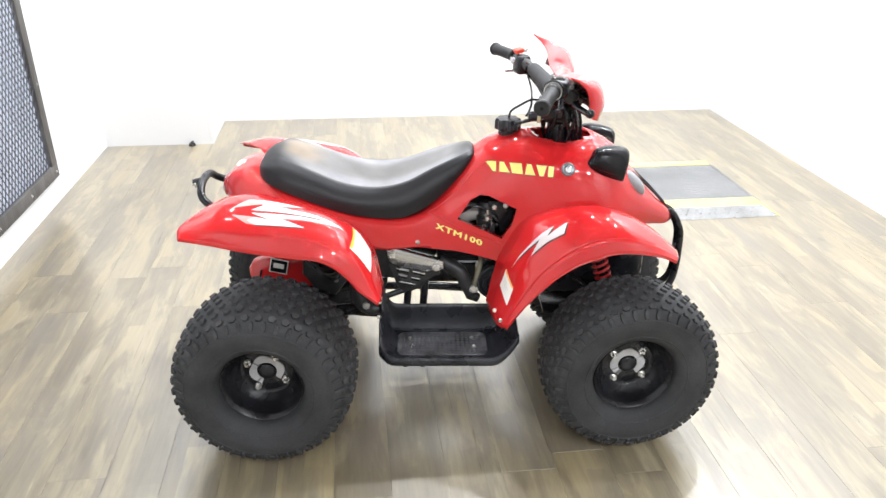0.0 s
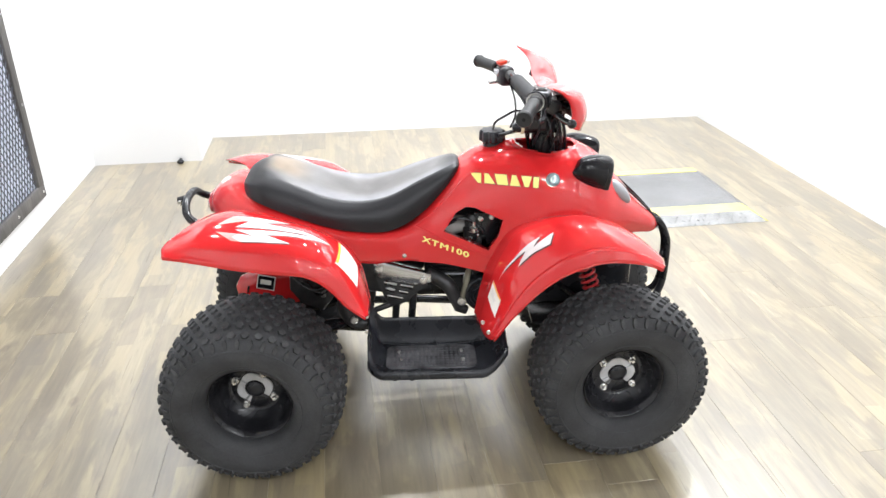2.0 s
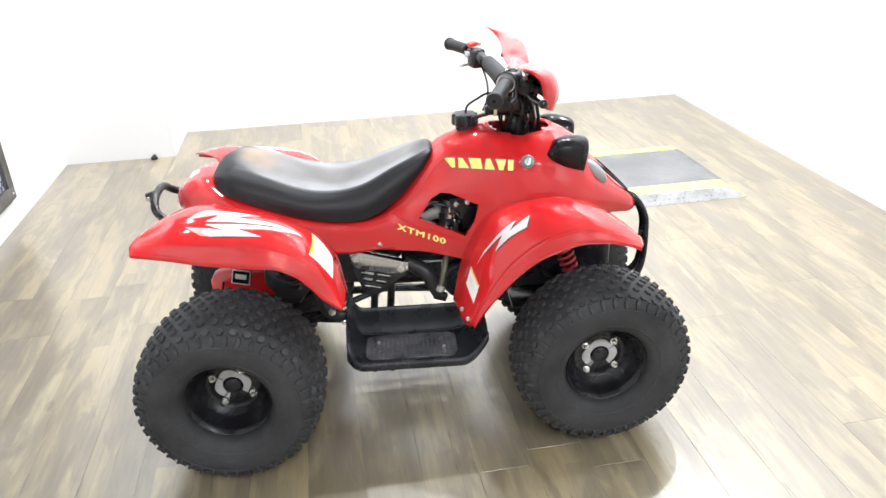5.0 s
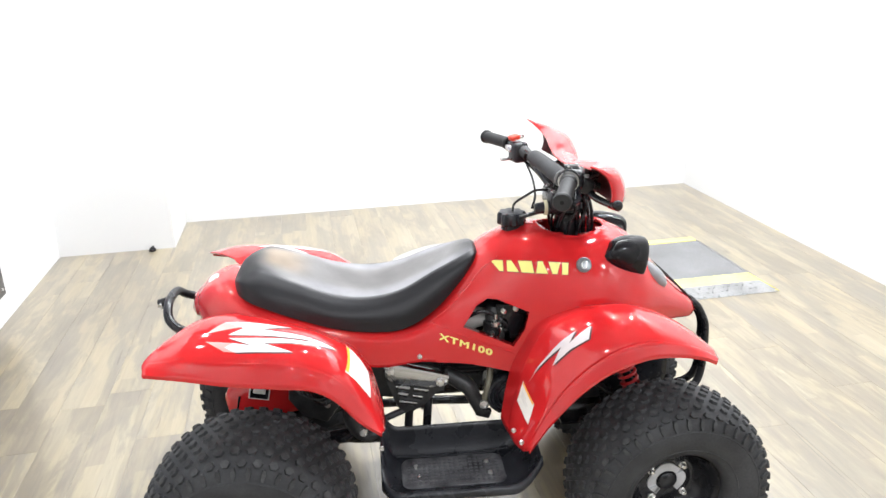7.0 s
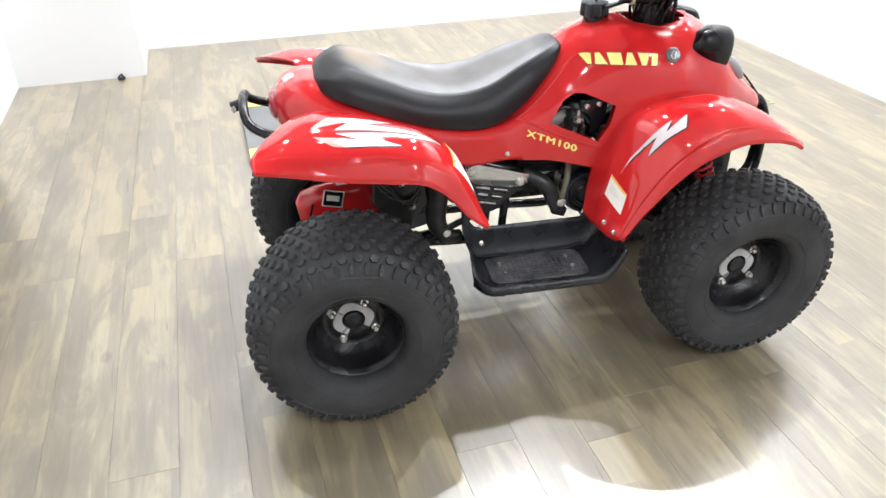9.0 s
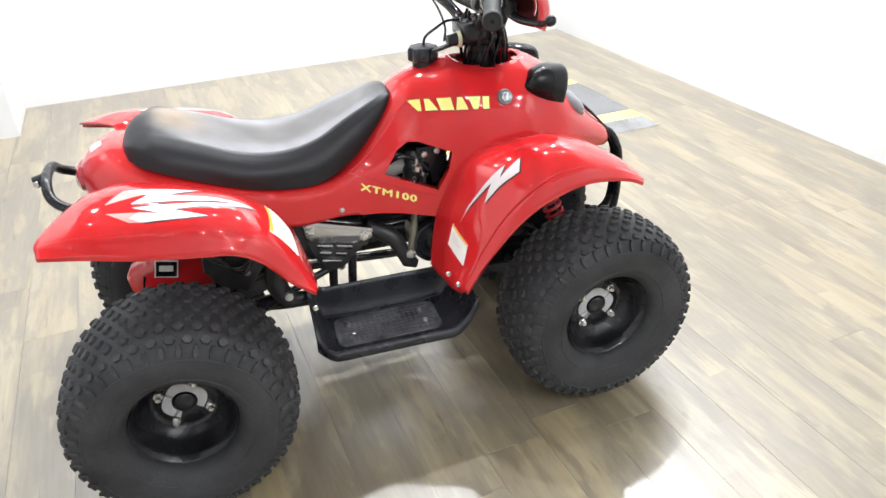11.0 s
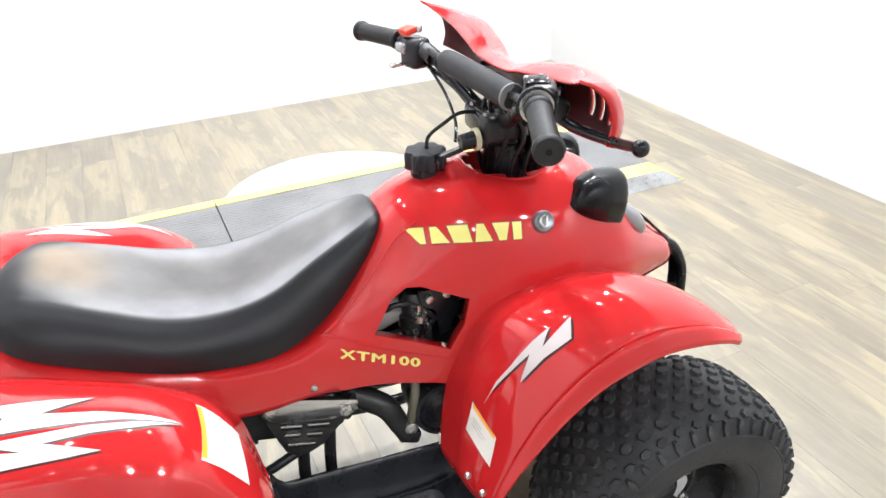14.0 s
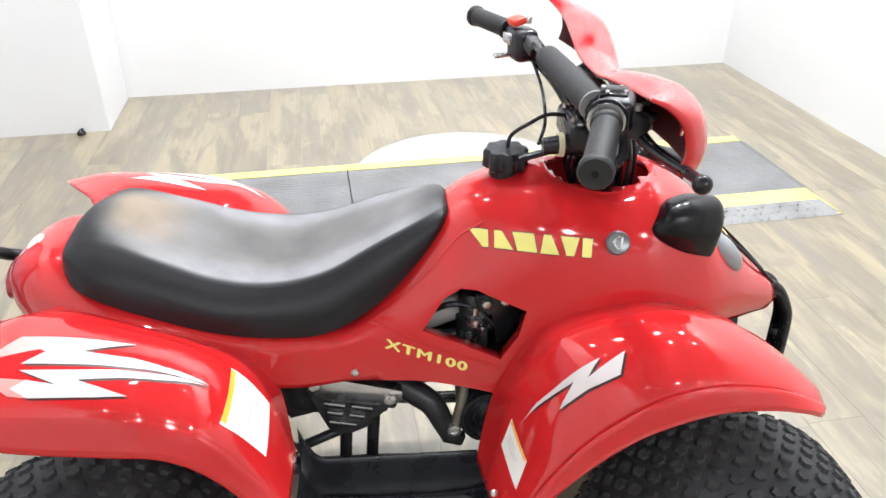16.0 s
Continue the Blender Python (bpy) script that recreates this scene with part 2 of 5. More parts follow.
def tube(pts, r, seg=10, n=0, bm=None):
    """A round tube along a smooth line. r: one radius or one for each end and between."""
    p = spline(pts, n or max(2, 6 * (len(pts) - 1) + 1)) if len(pts) > 2 or n else np.array(pts, float)
    rs = np.interp(np.linspace(0, 1, len(p)), np.linspace(0, 1, len(np.atleast_1d(r))), np.atleast_1d(r))
    rows = []
    up = Vector((0, 0, 1))
    for i, c in enumerate(p):
        d = Vector(p[min(i + 1, len(p) - 1)] - p[max(i - 1, 0)]).normalized()
        if abs(d.dot(up)) > 0.98:
            up = Vector((0, 1, 0.2)).normalized()
        s = d.cross(up).normalized()
        up = s.cross(d).normalized()
        rows.append([Vector(c) + float(rs[i]) * (math.cos(a) * s + math.sin(a) * up) for a in np.linspace(0, 2 * math.pi, seg, endpoint=False)])
    return grid(rows, True, True, bm)


def revolve(profile, seg=48, axis="y", at=(0, 0, 0), bm=None, closed=False):
    """A turned shape: profile of (along axis, radius)."""
    bm = bm or bmesh.new()
    rows = []
    for a in np.linspace(0, 2 * math.pi, seg, endpoint=False):
        c, s = math.cos(a), math.sin(a)
        row = []
        for h, r in profile:
            p = {"y": (r * c, h, r * s), "z": (r * c, r * s, h), "x": (h, r * c, r * s)}[axis]
            row.append((p[0] + at[0], p[1] + at[1], p[2] + at[2]))
        rows.append(row)
    vs = [[bm.verts.new(p) for p in r] for r in rows]
    w = len(profile)
    for i in range(seg):
        for j in range(w if closed else w - 1):
            k = (j + 1) % w
            bm.faces.new((vs[i][j], vs[i][k], vs[(i + 1) % seg][k], vs[(i + 1) % seg][j]))
    bmesh.ops.remove_doubles(bm, verts=[v for r in vs for v in r], dist=1e-6)
    return bm


def prism(poly, y0, y1, bevel=0.0, bm=None):
    """A plate: an outline in x and z, from y0 to y1."""
    bm = bm or bmesh.new()
    a = [bm.verts.new((x, y0, z)) for x, z in poly]
    b = [bm.verts.new((x, y1, z)) for x, z in poly]
    n = len(poly)
    fs = [bm.faces.new(a), bm.faces.new(b[::-1])]
    for i in range(n):
        fs.append(bm.faces.new((a[i], b[i], b[(i + 1) % n], a[(i + 1) % n])))
    if bevel:
        es = list({e for f in fs[:2] for e in f.edges})
        bmesh.ops.bevel(bm, geom=es, offset=bevel, segments=2, affect="EDGES", profile=0.5)
    return bm


def mirrored(bm):
    """Adds the mirror image across the y = 0 plane."""
    g = bmesh.ops.duplicate(bm, geom=bm.verts[:] + bm.edges[:] + bm.faces[:])["geom"]
    for v in g:
        if isinstance(v, bmesh.types.BMVert):
            v.co.y = -v.co.y
    return bm


def thing(name, label, category, at=(0, 0, 0), rz=0.0, group=""):
    ob = new(name)
    ob.matrix_basis = pose(*at, 0, 0, rz)
    return tagged(ob, label, category, group)


def structure(ob, label, category):
    return tagged(ob, label, category, "", "structure")


# Darker copy of the red: shade inside the cowl is put into its colour.
SHADED_RED = mat("unpolished_red_plastic", (0.07, 0.006, 0.008), 0.55, vary=0.2, scale=10)
RED = mat("red_plastic", (0.53, 0.017, 0.019), 0.045, coat=0.34, vary=0.08, scale=5, rvary=0.02, tint=(0.58, 0.028, 0.030), bump=0.02, fscale=300, spec=0.5)
WORN = seat_material()
WORN_RUBBER = mat("worn_tread_rubber", (0.037, 0.037, 0.038), 0.75, vary=0.5, scale=40, fine=0.4, fscale=200, bump=0.25, spec=0.35)
RUBBER = mat("tyre_rubber", (0.030, 0.0305, 0.0325), 0.66, vary=0.35, scale=9, fine=0.35, fscale=180, bump=0.25, spec=0.35)
BLACK = mat("black_paint", (0.008, 0.008, 0.010), 0.26, vary=0.3, scale=10, rvary=0.1, bump=0.05, spec=0.38)
PLASTIC = mat("black_plastic", (0.014, 0.015, 0.019), 0.30, vary=0.35, scale=12, rvary=0.12, fine=0.3, fscale=260, bump=0.12, spec=0.36)
GLOSS = mat("gloss_black", (0.005, 0.005, 0.006), 0.14, vary=0.2, scale=6, rvary=0.04, spec=0.24)
FOAM = mat("bar_foam", (0.022, 0.022, 0.024), 0.75, vary=0.2, scale=20, bump=0.2, fscale=400)
GRIPM = mat("grip_rubber", (0.012, 0.012, 0.0125), 0.5, vary=0.25, scale=25, bump=0.2, fscale=300, spec=0.4)
ALU = mat("cast_aluminium", (0.62, 0.62, 0.63), 0.27, 1.0, vary=0.2, scale=18, rvary=0.08, fine=0.15, bump=0.06, fscale=160)
STEEL = mat("zinc_steel", (0.66, 0.65, 0.63), 0.28, 0.95, vary=0.2, scale=30, rvary=0.1)
PLATE = mat("hub_plate_steel", (0.45, 0.45, 0.455), 0.45, 0.3, vary=0.2, scale=30, rvary=0.1)
CAST = mat("dark_cast_metal", (0.030, 0.030, 0.031), 0.46, 0.4, vary=0.4, scale=22, rvary=0.12, fine=0.4, bump=0.3, fscale=200)
YELLOW = mat("yellow_vinyl", (0.80, 0.72, 0.20), 0.35, vary=0.05, scale=10)
WHITE_D = mat("silver_white_vinyl", (0.62, 0.57, 0.56), 0.3, vary=0.12, scale=16, tint=(0.82, 0.55, 0.52))
PINK_D = mat("faded_red_vinyl", (0.72, 0.28, 0.25), 0.3, vary=0.2, scale=16)
DARK_D = mat("dark_outline_vinyl", (0.05, 0.012, 0.012), 0.35)
PAPER = mat("label_white", (0.78, 0.76, 0.70), 0.4, vary=0.05, scale=12)
ORANGE = mat("label_orange", (0.90, 0.42, 0.04), 0.4)
GREYINK = mat("label_grey_ink", (0.58, 0.57, 0.54), 0.5)
SPRING = mat("red_spring_paint", (0.55, 0.02, 0.025), 0.3, vary=0.2, scale=20, coat=0.2)
CREAM = mat("cream_plastic", (0.62, 0.57, 0.38), 0.4, vary=0.1)
LENS = mat("smoked_lens", (0.22, 0.225, 0.235), 0.12, coat=0.6, vary=0.1)
TAILRED = mat("tail_lens", (0.30, 0.006, 0.010), 0.12, coat=0.6)
WALL = mat("white_wall_paint", (0.70, 0.70, 0.695), 0.55, vary=0.03, scale=1.2, bump=0.06, fscale=90, tint=(0.74, 0.74, 0.74))
GREYWALL = mat("grey_wall_paint", (0.42, 0.42, 0.42), 0.8, vary=0.1, scale=2, bump=0.05)
CEILM = mat("ceiling_paint", (0.26, 0.26, 0.265), 0.8, vary=0.03, scale=2, bump=0.05)
GROUT = mat("plank_joint", (0.34, 0.29, 0.20), 0.7, vary=0.2)
MAT_BLACK = mat("grey_rubber_sheet", (0.17, 0.17, 0.172), 0.5, vary=0.25, scale=5, fine=0.4, fscale=160, bump=0.25, rvary=0.1)
STRIPE = mat("yellow_safety_paint", (0.78, 0.68, 0.20), 0.5, vary=0.15, scale=7, fine=0.2, fscale=90, bump=0.1)
TREAD_PLATE = mat("diamond_plate", (0.24, 0.24, 0.237), 0.5, 0.2, vary=0.2, scale=9, rvary=0.12, fine=0.2)
WEATHERED = mat("weathered_grey_wood", (0.085, 0.080, 0.075), 0.65, vary=0.45, scale=9, fine=0.5, fscale=70, bump=0.3, stretch=(1, 1, 0.25))
WIRE = mat("dark_wire", (0.075, 0.08, 0.095), 0.5, 0.3, vary=0.2)
PALE = mat("pale_blue_backing", (0.70, 0.74, 0.86), 0.6, vary=0.06, scale=3)
OAK = plank_material()
LAMP_GLOW = glow("lamp_glow", (1.0, 0.97, 0.93), 18.0)
LAMP_BODY = mat("lamp_white_enamel", (0.8, 0.8, 0.8), 0.4)

# ---- room ----


def slab(name, lo, hi, material, label, category):
    size = [b - a for a, b in zip(lo, hi)]
    ob = mesh_ob(name, box(size, [(a + b) / 2 for a, b in zip(lo, hi)]), material, False)
    return structure(ob, label, category)


T = 0.12
floor = slab("floor", (X0 - T, Y0 - T, -0.10), (X1 + T, Y1 + T, -0.0045), GROUT, "oak-look vinyl plank floor with dark joints", "floor")
slab("wall_west", (X0 - T, Y0, -0.0045), (X0, JOG_Y, CEIL), WALL, "plain white painted wall beside the mesh panel", "wall")
slab("wall_jog_front", (X0 - T, JOG_Y, -0.0045), (JOG_X, JOG_Y + T, CEIL), WALL, "short white painted wall of the recess", "wall")
slab("wall_jog_side", (JOG_X - T, JOG_Y + T, -0.0045), (JOG_X, Y1, CEIL), WALL, "white painted return of the recess", "wall")
slab("wall_north", (JOG_X - T, Y1, -0.0045), (X1 + T, Y1 + T, CEIL), WALL, "plain white painted back wall", "wall")
slab("wall_east", (X1, Y0, -0.0045), (X1 + T, Y1, CEIL), WALL, "plain white painted side wall", "wall")
# Unseen wall, added; its grey is set for reflections and fill on the bike.
slab("wall_south", (X0 - T, Y0 - T, -0.0045), (X1 + T, Y0, CEIL), GREYWALL, "unseen plain grey wall closing the room", "wall")
slab("ceiling", (X0 - T, Y0 - T, CEIL), (X1 + T, Y1 + T, CEIL + 0.1), CEILM, "plain grey painted ceiling", "ceiling")


def ceiling_lamp(at):
    lamp = thing("ceiling_lamp", "unseen round white ceiling spotlight, switched on", "lamp", (*at, CEIL), 0, "ceiling lamps")
    part("housing", revolve([(0, 0.10), (-0.07, 0.10), (-0.075, 0.092), (-0.05, 0.035)], 32, "z"), LAMP_BODY, lamp)
    part("diffuser", revolve([(-0.052, 0.0), (-0.052, 0.036)], 32, "z"), LAMP_GLOW, lamp)
    return lamp


first = None
for x, y, watt in LAMPS:
    first = copy_thing(first, pose(x, y, CEIL)) if first else ceiling_lamp((x, y))
    data = bpy.data.lights.new("lamp_light", "AREA")
    data.shape, data.size, data.energy = "DISK", 0.07, watt
    data.color = (0.925, 0.953, 1.0)
    ob = new("lamp_light", data)
    ob.matrix_basis = pose(x, y, CEIL - 0.08)

# ---- quad bike ----
quad = thing("quad_bike", "red quad bike with worn black seat on a plank floor", "quad bike", (0.202, 2.158, 0), -6)


def in_poly(x, z, poly):
    inside = False
    for i in range(len(poly)):
        (xa, za), (xb, zb) = poly[i - 1], poly[i]
        if (za > z) != (zb > z) and x < (xb - xa) * (z - za) / (zb - za) + xa:
            inside = not inside
    return inside


def cut_hole(bm, poly, lo, hi, lip=0.0):
    """Cuts a convex outline in x and z through the faces between lo and hi, and folds a lip inward."""
    for i in range(len(poly)):
        (xa, za), (xb, zb) = poly[i - 1], poly[i]
        fs = [f for f in bm.faces if lo[0] < f.calc_center_median().x < hi[0] and lo[1] < f.calc_center_median().z < hi[1]]
        geom = list({v for f in fs for v in f.verts} | {e for f in fs for e in f.edges}) + fs
        bmesh.ops.bisect_plane(bm, geom=geom, plane_co=(xa, 0, za), plane_no=(zb - za, 0, xa - xb), dist=1e-5)
    dead = [f for f in bm.faces if in_poly(f.calc_center_median().x, f.calc_center_median().z, poly) and abs(f.calc_center_median().y) > 0.06]
    bmesh.ops.delete(bm, geom=dead, context="FACES")
    if lip:
        es = [e for e in bm.edges if e.is_boundary and all(lo[0] < v.co.x < hi[0] and lo[1] < v.co.z < hi[1] for v in e.verts)]
        g = bmesh.ops.extrude_edge_only(bm, edges=es)["geom"]
        for v in g:
            if isinstance(v, bmesh.types.BMVert):
                v.co.y -= lip * (1 if v.co.y > 0 else -1)
    return bm


# x, top z, then half-width and height of four points down to the lower edge
BODY = [
    (-0.128, 0.678, 0.026, 0.676, 0.040, 0.668, 0.044, 0.652, 0.034, 0.636),
    (-0.108, 0.704, 0.048, 0.700, 0.072, 0.680, 0.080, 0.650, 0.072, 0.620),
    (-0.050, 0.728, 0.070, 0.718, 0.108, 0.688, 0.124, 0.656, 0.130, 0.636),
    (0.050, 0.700, 0.080, 0.692, 0.140, 0.676, 0.162, 0.655, 0.180, 0.640),
    (0.150, 0.655, 0.080, 0.652, 0.146, 0.643, 0.164, 0.622, 0.180, 0.600),
    (0.250, 0.620, 0.080, 0.615, 0.146, 0.612, 0.161, 0.580, 0.170, 0.540),
    (0.320, 0.605, 0.080, 0.600, 0.146, 0.600, 0.157, 0.565, 0.161, 0.522),
    (0.400, 0.602, 0.078, 0.600, 0.136, 0.603, 0.151, 0.565, 0.156, 0.527),
    (0.460, 0.650, 0.068, 0.645, 0.116, 0.630, 0.138, 0.585, 0.150, 0.520),
    (0.520, 0.720, 0.056, 0.710, 0.098, 0.680, 0.134, 0.612, 0.148, 0.512),
    (0.560, 0.764, 0.048, 0.752, 0.086, 0.715, 0.132, 0.635, 0.148, 0.502),
    (0.600, 0.792, 0.050, 0.778, 0.092, 0.735, 0.133, 0.648, 0.150, 0.492),
    (0.690, 0.816, 0.064, 0.800, 0.114, 0.750, 0.142, 0.660, 0.160, 0.474),
    (0.750, 0.811, 0.074, 0.797, 0.126, 0.750, 0.152, 0.668, 0.170, 0.520),
    (0.810, 0.806, 0.082, 0.792, 0.134, 0.748, 0.162, 0.672, 0.175, 0.580),
    (0.880, 0.810, 0.084, 0.794, 0.138, 0.735, 0.164, 0.672, 0.175, 0.600),
    (0.950, 0.776, 0.076, 0.758, 0.132, 0.703, 0.155, 0.655, 0.160, 0.600),
    (1.020, 0.698, 0.060, 0.684, 0.104, 0.650, 0.116, 0.619, 0.112, 0.580),
    (1.080, 0.634, 0.044, 0.626, 0.068, 0.609, 0.076, 0.587, 0.070, 0.562),
    (1.122, 0.597, 0.028, 0.592, 0.042, 0.581, 0.047, 0.566, 0.042, 0.552),
    (1.142, 0.574, 0.012, 0.571, 0.018, 0.565, 0.021, 0.559, 0.018, 0.554),
]


def body_row(x, n=19):
    v = along(BODY, x)
    half = spline([(0, v[0]), (v[1], v[2]), (v[3], v[4]), (v[5], v[6]), (v[7], v[8])], n)
    half[:, 0] = np.maximum(half[:, 0], 0)
    left = [(x, y, z) for y, z in half[::-1]]
    return left + [(x, -y, z) for y, z in half[1:]]


WINDOW = [(0.512, 0.602), (0.548, 0.653), (0.575, 0.670), (0.600, 0.669), (0.676, 0.637), (0.665, 0.590), (0.637, 0.547)]
bm = grid([body_row(x) for x in np.linspace(-0.128, 1.142, 108)])
cut_hole(bm, WINDOW[::-1], (0.44, 0.47), (0.75, 0.74), 0.016)
COL = (0.802, 0.0, 0.084, 0.066)
dead = [f for f in bm.faces if ((f.calc_center_median().x - COL[0]) / COL[2]) ** 2 + (f.calc_center_median().y / COL[3]) ** 2 < 1 and f.calc_center_median().z > 0.77]
bmesh.ops.delete(bm, geom=dead, context="FACES")
bm.normal_update()
body_tree = BVHTree.FromBMesh(bm)
body = thick(part("body_cover", bm, RED, quad, "glossy red plastic tank and side cover", 50), 0.004)
lip = []
for a in np.linspace(0, 2 * math.pi, 33):
    x, y = COL[0] + COL[2] * 1.06 * math.cos(a), COL[3] * 1.06 * math.sin(a)
    v = along(BODY, x)
    z = float(np.interp(abs(y), [0, v[1], v[3]], [v[0], v[2], v[4]]))
    lip.append((x, y, z - 0.001))
well = revolve([(0.715, 0.60), (0.735, 0.86), (0.765, 0.98), (0.796, 1.02)], 40, "z")
bmesh.ops.scale(well, vec=(COL[2], COL[3], 1), verts=well.verts)
bmesh.ops.translate(well, vec=(COL[0], 0, 0), verts=well.verts)
part("column_well", well, RED, quad, "red wall of the steering column well")
# Black disc stands in for the shade at the bottom of the well.
part("well_floor", revolve([(0.716, 0.0), (0.716, 0.060)], 28, "z", (COL[0], 0, 0)), PLASTIC, quad, "black disc painting the shade deep in the steering column well")
part("collar_lip", tube(lip, 0.006, 8, 64), RED, quad)

# nose underside and tail end
tail = revolve([(-0.012, 0.0), (-0.010, 0.030), (0.0, 0.042), (0.02, 0.046)], 24, "x", (-0.128, 0, 0.655))
bmesh.ops.scale(tail, vec=(1, 1.5, 0.75), verts=tail.verts, space=Matrix.Translation((0, 0, -0.655)))
part("tail_lamp", tail, TAILRED, quad, "dark red tail lamp lens")


def fender(stations, name, rows=58):
    """A mudguard: a smooth sheet through stations of points from its inner edge to its outer rim."""
    cross = []
    for s in stations:
        side = 1 if s[0][1] > 0 else -1
        x, y, z = s[0]
        edge = [(x, y - side * 0.014, z - 0.006), (x, y, z + 0.004)]
        # a step up near the body and a raised band along the rim
        f = spline(s, 401)
        nrm = (0.0, side * 0.6, 0.8)

        def at(t, up):
            px, py, pz = f[int(round(t * 400))]
            return (px + nrm[0] * up, py + nrm[1] * up, pz + nrm[2] * up)

        marks = [(t, 0.0) for t in np.linspace(0.04, 0.20, 5)] + [(0.215, 0.0), (0.235, 0.005), (0.25, 0.005)]
        rim = 1.0 if "front" in name else 0.12
        marks += [(t, 0.005 * (0.80 - t) / 0.55) for t in np.linspace(0.29, 0.77, 13)] + [(0.792, 0.0), (0.800, -0.0015 * rim), (0.812, 0.0045 * rim), (0.825, 0.005 * rim)]
        marks += [(t, 0.005 * rim) for t in np.linspace(0.86, 1.0, 6)]
        cross.append(edge + [at(t, up) for t, up in marks])
    cols = len(cross[0])
    lines = [spline([c[j] for c in cross], rows) for j in range(cols)]
    out = [[tuple(lines[j][i]) for j in range(cols)] for i in range(rows)]
    for r in out:
        x, y, z = r[-1]
        r.append((x, y + 0.002, z - 0.007))
        r.append((x, y + 0.008, z - 0.008))
    return grid(out)


FRONT = [
    [(0.598, -0.200, 0.380), (0.606, -0.250, 0.374), (0.616, -0.300, 0.372), (0.628, -0.330, 0.375), (0.638, -0.345, 0.382)],
    [(0.618, -0.165, 0.450), (0.630, -0.225, 0.450), (0.648, -0.285, 0.455), (0.666, -0.328, 0.452), (0.682, -0.346, 0.448)],
    [(0.645, -0.148, 0.525), (0.660, -0.210, 0.542), (0.685, -0.280, 0.545), (0.715, -0.330, 0.535), (0.738, -0.348, 0.515)],
    [(0.695, -0.142, 0.605), (0.712, -0.210, 0.624), (0.738, -0.280, 0.620), (0.772, -0.330, 0.592), (0.795, -0.348, 0.562)],
    [(0.780, -0.150, 0.645), (0.800, -0.210, 0.660), (0.815, -0.275, 0.658), (0.835, -0.328, 0.628), (0.848, -0.348, 0.588)],
    [(0.880, -0.150, 0.650), (0.885, -0.210, 0.668), (0.890, -0.275, 0.667), (0.900, -0.328, 0.641), (0.910, -0.348, 0.606)],
    [(0.958, -0.148, 0.625), (0.962, -0.210, 0.644), (0.965, -0.275, 0.646), (0.972, -0.325, 0.629), (0.977, -0.345, 0.603)],
    [(1.018, -0.170, 0.592), (1.025, -0.215, 0.608), (1.031, -0.270, 0.611), (1.029, -0.318, 0.603), (1.029, -0.340, 0.590)],
    [(1.060, -0.215, 0.568), (1.070, -0.240, 0.573), (1.078, -0.275, 0.575), (1.073, -0.312, 0.574), (1.064, -0.330, 0.571)],
]
REAR = [
    [(-0.015, -0.128, 0.670), (-0.078, -0.190, 0.687), (-0.132, -0.258, 0.681), (-0.173, -0.328, 0.664), (-0.172, -0.362, 0.650)],
    [(0.008, -0.130, 0.666), (-0.034, -0.190, 0.693), (-0.072, -0.260, 0.698), (-0.098, -0.332, 0.674), (-0.100, -0.363, 0.638)],
    [(0.045, -0.134, 0.658), (0.030, -0.192, 0.685), (0.012, -0.260, 0.695), (0.000, -0.335, 0.668), (0.000, -0.365, 0.618)],
    [(0.100, -0.145, 0.642), (0.100, -0.200, 0.668), (0.100, -0.265, 0.678), (0.100, -0.335, 0.659), (0.100, -0.365, 0.604)],
    [(0.180, -0.150, 0.612), (0.180, -0.210, 0.644), (0.180, -0.275, 0.657), (0.178, -0.335, 0.634), (0.165, -0.365, 0.595)],
    [(0.245, -0.155, 0.580), (0.245, -0.220, 0.600), (0.243, -0.285, 0.605), (0.235, -0.338, 0.595), (0.215, -0.363, 0.564)],
    [(0.285, -0.165, 0.525), (0.285, -0.230, 0.533), (0.283, -0.295, 0.535), (0.277, -0.340, 0.530), (0.262, -0.362, 0.508)],
    [(0.312, -0.240, 0.456), (0.314, -0.275, 0.458), (0.314, -0.310, 0.460), (0.314, -0.340, 0.464), (0.308, -0.360, 0.468)],
]
trees = {}
for name, st, lab in (("front_fender", FRONT, "glossy red front mudguard"), ("rear_fender", REAR, "glossy red rear mudguard")):
    bm = fender(st, name)
    bm.normal_update()
    trees[name] = BVHTree.FromBMesh(bm)
    ob = thick(part(name, bm, RED, quad, lab, 60), 0.004)
    other = part(name, fender([[(x, -y, z) for x, y, z in s] for s in st], name), RED, quad, lab, 60)
    thick(other, 0.004)

